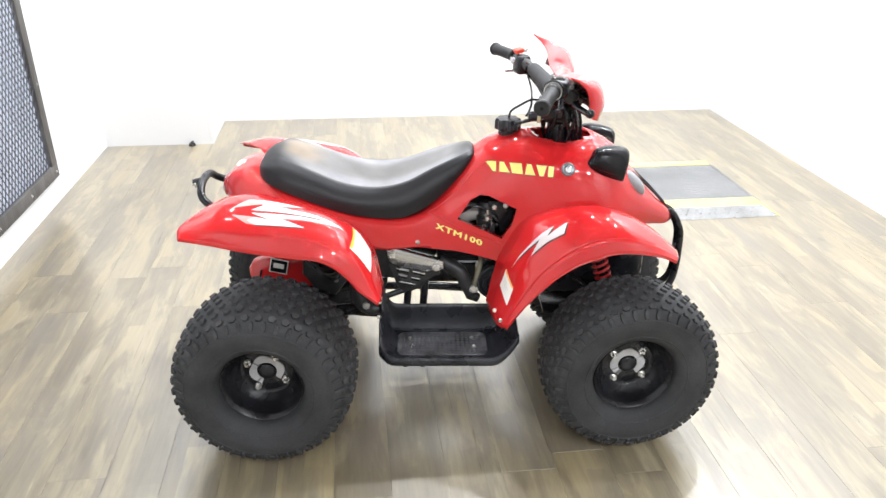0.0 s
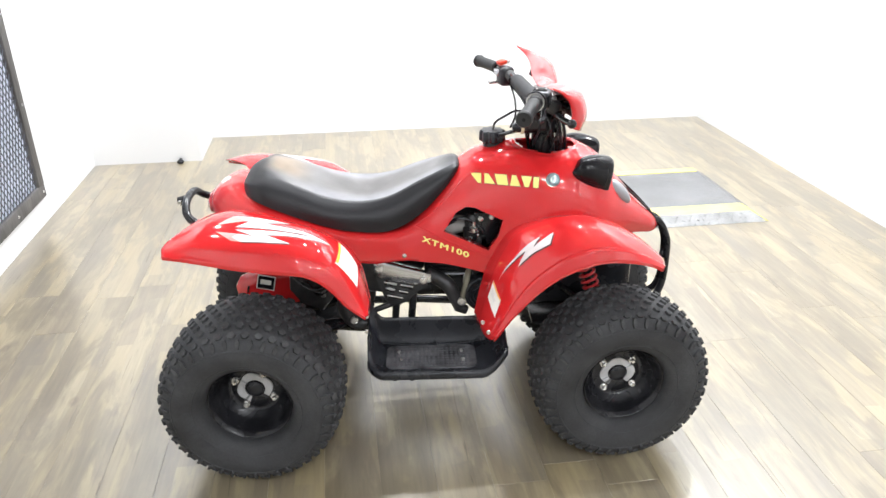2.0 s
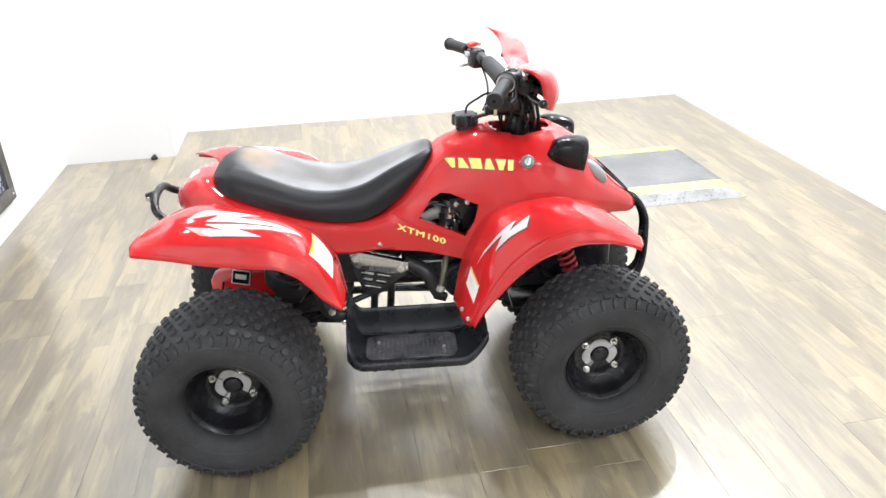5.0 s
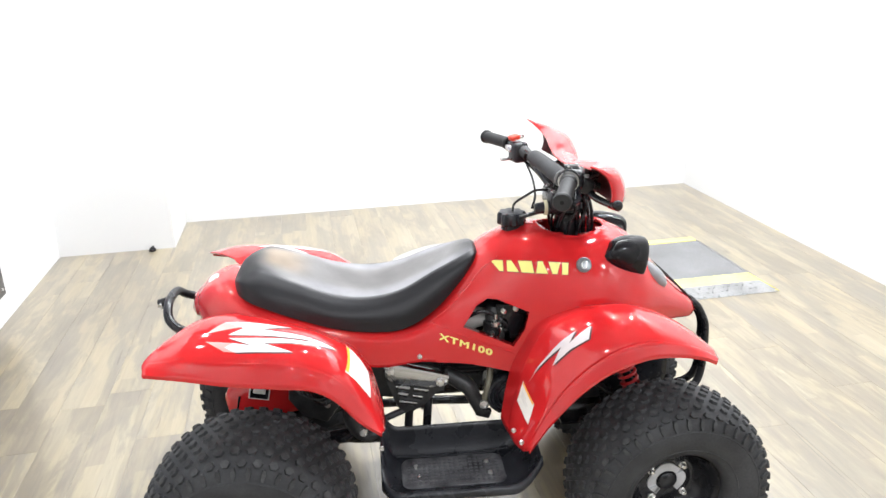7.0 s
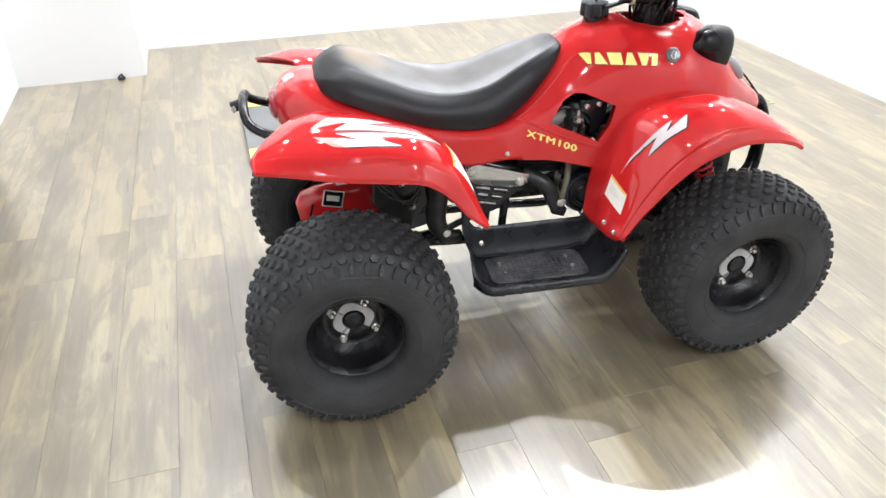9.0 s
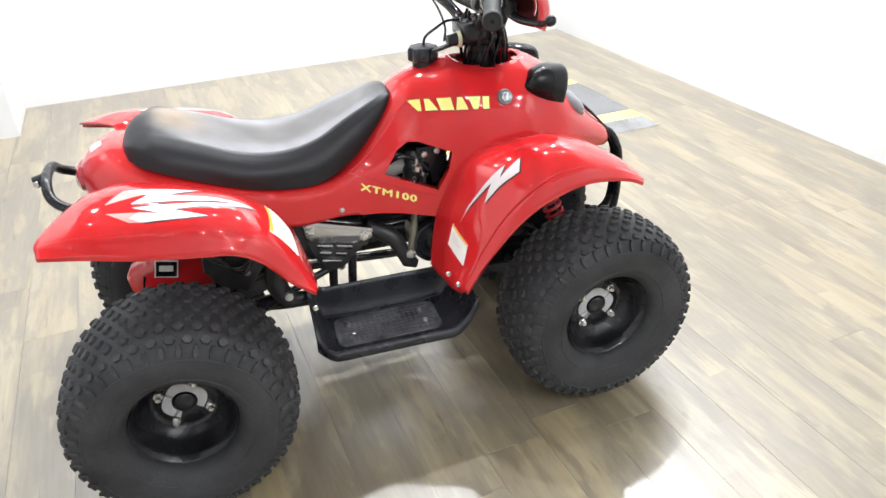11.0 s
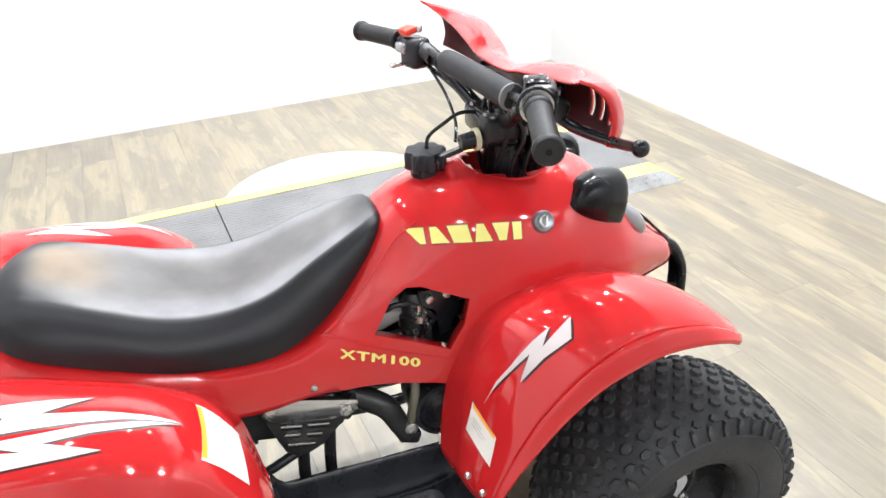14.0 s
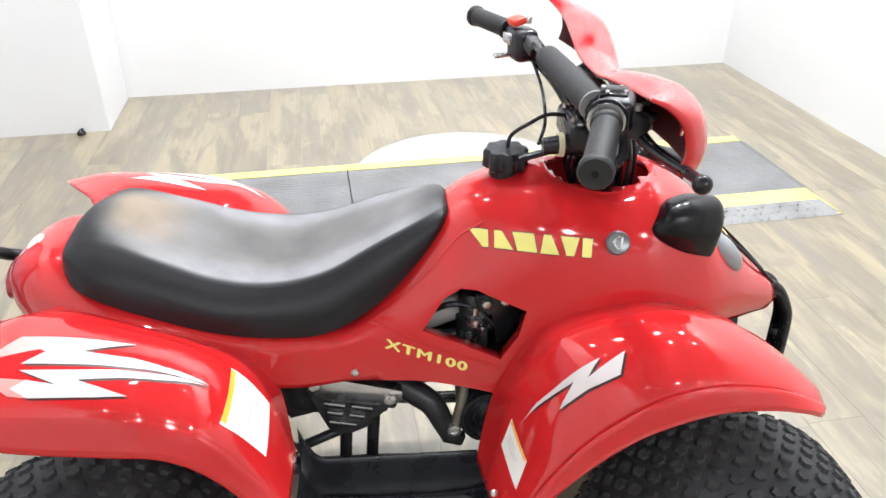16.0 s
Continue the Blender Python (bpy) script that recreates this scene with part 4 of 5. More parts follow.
drum = revolve([(-0.030, 0.0), (-0.030, 0.058), (-0.110, 0.060), (-0.120, 0.056), (-0.122, 0.050), (-0.116, 0.046), (-0.122, 0.041), (-0.116, 0.036), (-0.122, 0.031), (-0.116, 0.026), (-0.122, 0.020), (-0.120, 0.0)], 36, "y", (0.632, 0, 0.395))
part("ribbed_drum", drum, PLASTIC, quad, "ribbed black drum behind the front mudguard", 30)
part("drum_bracket", box((0.10, 0.05, 0.07), (0.632, -0.07, 0.455), 0.012), PLASTIC, quad)
# rear axle group
part("rear_axle", tube([(0, -0.20, 0.236), (0, 0.20, 0.236)], 0.019, 16), BLACK, quad)
part("swingarm", tube([(0.28, -0.09, 0.30), (0.15, -0.075, 0.275), (0.0, -0.07, 0.24)], 0.020, 12), BLACK, quad)
part("swingarm", tube([(0.28, 0.09, 0.30), (0.15, 0.075, 0.275), (0.0, 0.07, 0.24)], 0.020, 12), BLACK, quad)
part("chain_case", prism([(-0.06, 0.20), (0.0, 0.17), (0.30, 0.25), (0.31, 0.31), (0.05, 0.32), (-0.05, 0.29)], 0.07, 0.10, 0.01), PLASTIC, quad)
part("exhaust_pipe", tube([(0.30, -0.12, 0.31), (0.262, -0.125, 0.315), (0.236, -0.125, 0.36), (0.240, -0.120, 0.44), (0.225, -0.110, 0.50), (0.16, -0.10, 0.52)], (0.014, 0.020, 0.026, 0.026, 0.024, 0.022), 16), CAST, quad, "thick dark bent pipe")
part("exhaust_bolt", revolve([(-0.148, 0.011), (-0.156, 0.010), (-0.157, 0)], 14, "y", (0.258, 0, 0.338)), STEEL, quad)
muff = new("muffler")
muff.parent = quad
tagged(muff, "red muffler box with a black-edged label")
rows = []
for x, z, ry, rz in ((0.085, 0.432, 0.012, 0.020), (0.075, 0.430, 0.030, 0.045), (0.050, 0.426, 0.036, 0.055), (-0.06, 0.402, 0.038, 0.060), (-0.095, 0.394, 0.036, 0.056), (-0.112, 0.390, 0.026, 0.040), (-0.114, 0.390, 0.006, 0.010)):
    rows.append([(x - 0.2 * rz * math.sin(a), -0.105 + ry * abs(math.cos(a)) ** 0.7 * (1 if math.cos(a) > 0 else -1), z + rz * abs(math.sin(a)) ** 0.7 * (1 if math.sin(a) > 0 else -1)) for a in np.linspace(0, 2 * math.pi, 32, endpoint=False)])
part("shell", grid(rows, True, True), RED, muff, "", 50)
part("label_frame", box((0.050, 0.002, 0.044), (-0.030, -0.1438, 0.446), 0.0008, 1, (0, 12, 0)), PAPER, muff)
part("label", box((0.044, 0.002, 0.038), (-0.030, -0.1448, 0.446), 0.0008, 1, (0, 12, 0)), BLACK, muff)
part("label_bar", box((0.030, 0.002, 0.015), (-0.030, -0.1458, 0.448), 0.0008, 1, (0, 12, 0)), PAPER, muff)
part("vent_strip", box((0.006, 0.004, 0.070), (-0.088, -0.140, 0.400), 0.0015, 1, (0, 14, 0)), BLACK, muff)
part("muffler_bolt", revolve([(-0.140, 0.006), (-0.148, 0.005), (-0.148, 0)], 8, "y", (-0.055, 0, 0.372)), STEEL, muff)
part("muffler_rim", tube([(-0.02, -0.140, 0.482), (0.03, -0.140, 0.486), (0.072, -0.130, 0.476)], 0.004, 8), PAPER, muff, "white strip along the top edge")
part("rear_bracket", prism([(0.085, 0.500), (0.200, 0.505), (0.215, 0.42), (0.17, 0.36), (0.11, 0.385), (0.08, 0.43)], -0.135, -0.100, 0.008), CAST, quad, "dark cast rear bracket")
for x, z in ((0.105, 0.470), (0.150, 0.480), (0.175, 0.415)):
    part("bracket_bolt", revolve([(-0.134, 0.008), (-0.142, 0.0075), (-0.143, 0)], 8, "y", (x, 0, z)), STEEL, quad, "", 30)
for k in range(3):
    part("wiring", tube([(0.08 + 0.01 * k, -0.142, 0.50), (0.12, -0.150, 0.455 + 0.012 * k), (0.17, -0.145, 0.44 - 0.01 * k), (0.215, -0.12, 0.49)], 0.0045, 7), BLACK, quad)
muff.matrix_basis = Matrix.Translation((-0.011, -0.015, 0.393)) @ Matrix.Diagonal((1.07, 1.07, 1.07, 1)) @ Matrix.Translation((0.030, 0.1448, -0.446))
part("rear_mount", tube([(0.06, -0.10, 0.50), (0.12, -0.11, 0.485), (0.18, -0.11, 0.47)], 0.020, 10), CAST, quad)
part("inner_guard", box((0.34, 0.24, 0.012), (0.05, 0, 0.58), 0.005), PLASTIC, quad)
part("battery_box", box((0.15, 0.14, 0.09), (0.10, 0.01, 0.52), 0.012), PLASTIC, quad)
# rear grab bar
part("grab_bar", tube([(-0.06, -0.110, 0.605), (-0.14, -0.105, 0.618), (-0.185, -0.085, 0.640), (-0.196, -0.040, 0.668), (-0.196, 0.040, 0.668), (-0.185, 0.085, 0.640), (-0.14, 0.105, 0.618), (-0.06, 0.110, 0.605)], 0.011, 12), BLACK, quad, "black tubular rear grab bar")
part("bar_stub", tube([(-0.196, -0.02, 0.667), (-0.224, -0.022, 0.660)], 0.013, 12), BLACK, quad)
part("stub_bolt", revolve([(0.0, 0.007), (-0.006, 0.006), (-0.006, 0)], 8, "y", (-0.218, -0.034, 0.661)), STEEL, quad)
# front bumper
for s in (-1, 1):
    part("bumper_side", tube([(1.04, s * 0.020, 0.545), (1.128, s * 0.016, 0.578), (1.170, s * 0.014, 0.535), (1.183, s * 0.014, 0.470), (1.172, s * 0.018, 0.340), (1.08, s * 0.05, 0.285)], 0.0105, 12), BLACK, quad, "black tubular front bumper")
for s in (-1, 1):
    part("lamp_guard", tube([(1.000, s * 0.034, 0.712), (1.07, s * 0.034, 0.650), (1.132, s * 0.020, 0.588)], 0.0030, 8), BLACK, quad, "thin black lamp guard rod")
part("bumper_cross", tube([(1.182, -0.014, 0.455), (1.182, 0.014, 0.455)], 0.010), BLACK, quad)

# ---- headlamp pods, fuel cap ----
for s in (-1, 1):
    pod = new("headlamp")
    pod.parent = quad
    tagged(pod, "gloss black headlamp pod with a smoked lens")
    rows = []
    # from the rounded rear to the open front
    for x, yc, zc, ry, rz in ((0.865, 0.113, 0.771, 0.014, 0.013), (0.870, 0.113, 0.770, 0.024, 0.022), (0.880, 0.111, 0.768, 0.033, 0.030), (0.898, 0.106, 0.762, 0.041, 0.040), (0.920, 0.100, 0.753, 0.045, 0.048), (0.942, 0.093, 0.743, 0.044, 0.054), (0.958, 0.088, 0.735, 0.042, 0.057), (0.966, 0.086, 0.731, 0.037, 0.052), (0.958, 0.086, 0.731, 0.032, 0.046)):
        rows.append([(x + 0.010 * math.sin(a), s * (yc + ry * abs(math.cos(a)) ** 0.85 * (1 if math.cos(a) > 0 else -1)), zc + rz * math.sin(a)) for a in np.linspace(0, 2 * math.pi, 24, endpoint=False)])
    lines = [spline([r[j] for r in rows], 22) for j in range(24)]
    part("shell", grid([[tuple(lines[j][i]) for j in range(24)] for i in range(22)], True, True), GLOSS, pod, "", 60)
    lens = bmesh.new()
    bmesh.ops.create_uvsphere(lens, u_segments=20, v_segments=12, radius=1)
    bmesh.ops.scale(lens, vec=(0.050, 0.033, 0.022), verts=lens.verts)
    bmesh.ops.rotate(lens, cent=(0, 0, 0), matrix=Euler((0, radians(44), 0)).to_matrix(), verts=lens.verts)
    bmesh.ops.translate(lens, vec=(1.000, s * 0.072, 0.688), verts=lens.verts)
    part("lens", lens, LENS, pod, "smoked grey lens")

cap = new("fuel_cap")
cap.parent = quad
tagged(cap, "black lobed plastic fuel cap with a vent hose")
CX, CZ = 0.655, 0.812
part("neck", revolve([(-0.02, 0.026), (0.006, 0.026), (0.006, 0.0)], 24, "z", (CX, 0, CZ)), BLACK, cap)
rows = []
for h, k in ((0.004, 0.90), (0.007, 1.0), (0.030, 0.98), (0.035, 0.90), (0.036, 0.45)):
    rows.append([(CX + (0.034 + 0.0028 * math.cos(8 * a)) * k * math.cos(a), (0.034 + 0.0028 * math.cos(8 * a)) * k * math.sin(a), CZ + h) for a in np.linspace(0, 2 * math.pi, 64, endpoint=False)])
part("cap", grid(rows, True, True), PLASTIC, cap, "", 45)
part("vent_hose", tube([(CX + 0.002, 0, CZ + 0.034), (CX + 0.008, 0.002, CZ + 0.055), (0.690, 0.004, 0.884), (0.722, 0.004, 0.898), (0.775, 0.004, 0.890)], 0.0031, 8), BLACK, cap)

# ---- steering ----
bars = new("handlebar")
bars.parent = quad
tagged(bars, "black handlebar with rubber grips, foam pad and levers")
part("stem", tube([(0.775, 0, 0.895), (0.800, 0, 0.80), (0.835, 0, 0.66)], 0.021, 14), BLACK, bars)
part("stem_clamp", box((0.06, 0.11, 0.045), (0.772, 0, 0.878), 0.010, 3), BLACK, bars)
part("column_boot", revolve([(0.700, 0.040), (0.770, 0.036), (0.790, 0.032), (0.83, 0.028), (0.86, 0.030), (0.862, 0)], 20, "z", (0.800, 0, 0)), PLASTIC, bars)
R1 = [(0.683, -0.390, 0.984), (0.727, -0.270, 0.990), (0.748, -0.200, 0.975), (0.764, -0.120, 0.928), (0.774, -0.060, 0.895), (0.772, 0.0, 0.886)]
L1 = [(0.646, 0.368, 0.962), (0.694, 0.258, 0.963), (0.722, 0.195, 0.957), (0.748, 0.125, 0.922), (0.766, 0.062, 0.893), (0.772, 0.0, 0.886)]
part("bar", tube(R1 + L1[-2::-1], 0.0112, 12, 70), BLACK, bars)
part("cross_bar", tube([(0.748, -0.185, 0.968), (0.740, 0.0, 0.960), (0.722, 0.19, 0.958)], 0.007), BLACK, bars)
part("pad", tube([(0.748, -0.135, 0.962), (0.748, -0.130, 0.962), (0.740, 0.0, 0.960), (0.733, 0.093, 0.958), (0.733, 0.098, 0.958)], (0.017, 0.020, 0.020, 0.020, 0.017), 20), FOAM, bars, "dark grey foam crossbar pad")
part("pad_ring", tube([(0.7485, -0.137, 0.962), (0.7488, -0.141, 0.962)], 0.0210, 18), mat("grey_ring", (0.22, 0.22, 0.22), 0.4, 0.3), bars)


def grip(a, b, name="grip"):
    a, b = Vector(a), Vector(b)
    d = (b - a)
    pts, rs = [], []
    for i in range(41):
        pts.append(tuple(a + d * (i / 40)))
        rs.append(0.0172 if i in (0, 40) else 0.0195 if i < 4 else 0.0188 if i > 36 else 0.0158 + 0.0009 * (i % 2))
    g = part(name, tube(pts, rs, 18, 41), GRIPM, bars, "ribbed black rubber grip", 50)
    n = d.normalized()
    part("end_hole", tube([tuple(a + n * 0.001), tuple(a - n * 0.0008)], 0.004, 10), GLOSS, g)


grip((0.683, -0.395, 0.983), (0.727, -0.272, 0.990))
grip((0.644, 0.374, 0.962), (0.694, 0.260, 0.963))
part("grip_flange", tube([(0.730, -0.262, 0.990), (0.728, -0.266, 0.990)], 0.026, 18), PLASTIC, bars)
# right side: throttle case, brake perch and lever
part("throttle_case", box((0.044, 0.046, 0.042), (0.748, -0.234, 0.990), 0.011, 3, (10, 0, -18)), PLASTIC, bars, "black throttle housing")
part("throttle_cap", box((0.034, 0.030, 0.008), (0.746, -0.226, 1.010), 0.003, 2, (6, 0, -18)), GLOSS, bars)
for dx, dy in ((-0.011, 0.009), (0.011, 0.009), (-0.011, -0.009), (0.011, -0.009)):
    part("cap_screw", revolve([(0.0, 0.0028), (0.002, 0.0024), (0.002, 0)], 8, "z", (0.746 + dx, -0.226 + dy, 1.0135)), STEEL, bars)
part("flange_ring", tube([(0.7272, -0.2675, 0.990), (0.7266, -0.2695, 0.990)], 0.0225, 18), STEEL, bars)
part("thumb_throttle", tube([(0.752, -0.250, 0.972), (0.745, -0.285, 0.955), (0.732, -0.305, 0.952)], (0.006, 0.007, 0.005), 8), PLASTIC, bars)
part("perch_bolt", revolve([(0.0, 0.006), (0.007, 0.0055), (0.007, 0)], 8, "z", (0.782, -0.212, 0.982)), STEEL, bars)
part("brake_switch", tube([(0.775, -0.19, 0.962), (0.800, -0.175, 0.950)], 0.007, 10), PLASTIC, bars)
part("lever_perch", box((0.050, 0.034, 0.034), (0.776, -0.208, 0.966), 0.010, 2, (0, 25, -15)), CAST, bars)
part("brake_lever", tube([(0.784, -0.205, 0.955), (0.796, -0.245, 0.944), (0.806, -0.33, 0.952), (0.790, -0.408, 0.976)], (0.010, 0.008, 0.007, 0.0065), 10), BLACK, bars, "black brake lever with ball end")
ball = bmesh.new()
bmesh.ops.create_uvsphere(ball, u_segments=16, v_segments=10, radius=0.0105)
bmesh.ops.translate(ball, vec=(0.786, -0.418, 0.979), verts=ball.verts)
part("lever_ball", ball, BLACK, bars)
for k in range(3):
    part("cable", tube([(0.775 + 0.006 * k, -0.205, 0.985), (0.82, -0.16 + 0.02 * k, 0.975 - 0.01 * k), (0.84 - 0.008 * k, -0.08 + 0.01 * k, 0.93), (0.83, -0.04 + 0.012 * k, 0.85), (0.835, -0.02, 0.76)], 0.0042, 7), BLACK, bars)
# left side: switch block with red button, choke tab
part("switch_block", box((0.042, 0.050, 0.056), (0.712, 0.222, 0.947), 0.011, 3, (0, 0, 18)), PLASTIC, bars, "black switch housing")
part("switch_face", box((0.010, 0.030, 0.020), (0.688, 0.230, 0.956), 0.004, 2, (0, 0, 18)), ALU, bars, "silver-grey switch face")
part("kill_button", box((0.026, 0.030, 0.014), (0.702, 0.232, 0.985), 0.005, 2, (0, -12, 18)), mat("red_button", (0.75, 0.06, 0.03), 0.35), bars, "red stop switch")
part("toggle", revolve([(0.0, 0.005), (0.008, 0.006), (0.012, 0.004), (0.012, 0)], 10, "z", (0.722, 0.225, 0.982)), STEEL, bars)
part("choke_tab", box((0.040, 0.014, 0.007), (0.682, 0.231, 0.926), 0.002, 1, (0, 0, 18)), STEEL, bars)
part("left_clamp", tube([(0.722, 0.192, 0.956), (0.730, 0.165, 0.947)], 0.0155, 14), CAST, bars)
for k in range(3):
    part("cable", tube([(0.722, 0.205, 0.930), (0.750, 0.15 - 0.012 * k, 0.905), (0.764 + 0.006 * k, 0.085, 0.885 - 0.012 * k), (0.775, 0.05, 0.83), (0.80, 0.035, 0.74)], 0.0042, 7), BLACK, bars)
part("lanyard", tube([(0.724, 0.195, 0.932), (0.730, 0.13, 0.905), (0.728, 0.08, 0.888), (0.720, 0.03, 0.872), (0.703, -0.015, 0.858)], 0.0030, 6), BLACK, bars)
part("meter_bracket", box((0.030, 0.20, 0.022), (0.795, -0.005, 0.935), 0.006, 2, (0, 20, 3)), BLACK, bars)
for s in (-1, 1):
    part("cowl_bracket", tube([(0.765, s * 0.07, 0.93), (0.800, s * 0.10, 0.945), (0.842, s * 0.12, 0.935)], 0.007, 8), BLACK, bars)
    if s > 0:
        part("cable_clip", tube([(0.757 - 0.004 * s, -s * 0.165, 0.950), (0.757 - 0.004 * s, -s * 0.180, 0.957)], 0.0165, 12), BLACK, bars)
for k in range(4):
    part("cable", tube([(0.790, -0.200 + 0.012 * k, 0.962), (0.818 - 0.004 * k, -0.165 + 0.02 * k, 0.940), (0.812, -0.10 + 0.02 * k, 0.915 - 0.008 * k), (0.806, -0.05 + 0.01 * k, 0.875), (0.818, -0.030, 0.80)], 0.0040, 7), BLACK, bars)
part("reservoir", box((0.030, 0.044, 0.026), (0.772, -0.165, 0.966), 0.006, 2, (0, 0, -14)), PLASTIC, bars)
for x, y, z in ((0.772, -0.030, 0.903), (0.772, 0.030, 0.903), (0.752, -0.030, 0.902), (0.752, 0.030, 0.902)):
    part("clamp_bolt", revolve([(0.0, 0.006), (0.006, 0.0055), (0.006, 0)], 6, "z", (x, y, z - 0.003)), STEEL, bars, "", 30)
ign = new("ignition_switch")
ign.parent = quad
tagged(ign, "ignition lock with black key and cream collar")
part("lock", tube([(0.770, -0.03, 0.862), (0.735, -0.03, 0.862)], 0.017, 16), BLACK, ign)
part("collar", tube([(0.737, -0.03, 0.862), (0.729, -0.03, 0.862)], 0.0185, 18), CREAM, ign, "cream plastic collar")
part("knob", tube([(0.731, -0.03, 0.862), (0.706, -0.03, 0.860)], (0.015, 0.013), 14), PLASTIC, ign)
part("key_tag", box((0.050, 0.012, 0.010), (0.693, -0.03, 0.846), 0.004, 2, (0, -14, 0)), BLACK, ign)
part("steering_head", revolve([(0.730, 0.036), (0.800, 0.034), (0.815, 0.032), (0.840, 0.032), (0.848, 0.040), (0.876, 0.040), (0.896, 0.032), (0.898, 0.0)], 28, "z", (0.796, 0, 0)), BLACK, quad, "black steering head")
for k in range(5):
    a = radians(150 + 32 * k)
    part("cable", tube([(0.80 + 0.030 * math.cos(a), 0.05 * math.sin(a), 0.915), (0.80 + 0.050 * math.cos(a + 0.5), 0.062 * math.sin(a + 0.5), 0.868), (0.80 + 0.048 * math.cos(a + 0.2), 0.048 * math.sin(a + 0.2), 0.815), (0.80 + 0.03 * math.cos(a), 0.03 * math.sin(a), 0.75)], 0.0038, 7), BLACK, quad)
for k, (dx, dy) in enumerate(((0.03, -0.04), (0.045, -0.02), (0.05, 0.015), (0.038, 0.04))):
    part("cable", tube([(0.79 + dx * 0.6, dy * 1.3, 0.93), (0.80 + dx, dy * 1.5, 0.87), (0.81 + dx, dy, 0.80), (0.82 + dx * 0.5, dy * 0.6, 0.72)], 0.0045, 7), BLACK, quad)

# ---- handlebar cowl ----
COWL = [
    (0.322, (0.757, 1.025), (0.776, 1.015), (0.797, 0.994), (0.805, 0.962), (0.799, 0.936)),
    (0.300, (0.768, 1.016), (0.792, 1.014), (0.822, 0.995), (0.834, 0.957), (0.825, 0.922)),
    (0.250, (0.780, 1.001), (0.806, 1.011), (0.841, 0.994), (0.855, 0.950), (0.843, 0.912)),
    (0.190, (0.780, 0.993), (0.808, 1.008), (0.845, 0.992), (0.860, 0.948), (0.849, 0.910)),
    (0.110, (0.773, 0.984), (0.800, 0.994), (0.835, 0.978), (0.851, 0.941), (0.842, 0.912)),
    (0.060, (0.770, 0.976), (0.794, 0.982), (0.822, 0.967), (0.837, 0.936), (0.832, 0.910)),
    (0.000, (0.770, 0.973), (0.792, 0.979), (0.818, 0.964), (0.832, 0.934), (0.828, 0.910)),
]
SLOTS = [(0.176, 0.186), (0.203, 0.213), (0.230, 0.240)]
tbl = [(y, *[c for p in ps for c in p]) for y, *ps in COWL[::-1]]
edges = [v for s in SLOTS for v in s]
ys = sorted([y for y in np.linspace(0, 0.322, 36) if all(abs(y - v) > 0.003 for v in edges)] + edges)
ys = [-y for y in ys[:0:-1]] + ys
rows = []
for y in ys:
    v = along(tbl, abs(y))
    c = spline([(v[i], v[i + 1]) for i in range(0, 10, 2)], 25)
    rows.append([(x, y, z) for x, z in c])
bm = bmesh.new()
vs = [[bm.verts.new(p) for p in r] for r in rows]
for i in range(len(ys) - 1):
    m = abs(ys[i] + ys[i + 1]) / 2
    for j in range(24):
        if any(a < m < b for a, b in SLOTS) and 13 <= j < 21:
            continue
        bm.faces.new((vs[i][j], vs[i][j + 1], vs[i + 1][j + 1], vs[i + 1][j]))
bmesh.ops.rotate(bm, cent=(0.760, 0, 0.96), matrix=Euler((radians(-1.5), 0, radians(STEER - 3.4))).to_matrix(), verts=bm.verts)
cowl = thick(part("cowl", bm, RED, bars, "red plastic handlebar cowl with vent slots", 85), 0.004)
# Inner faces take the red with shade painted in.
cowl.data.materials.append(SHADED_RED)
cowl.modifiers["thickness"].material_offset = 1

# ---- lift table ----
lift = thing("lift_table", "low workshop lift table with grey top and yellow edges", "lift table", (0, 0, 0))
LX0, LX1, LY0, LY1, LH = 0.03, 2.40, 3.19, 3.90, 0.034
RW = 0.075
JOINT = 0.667
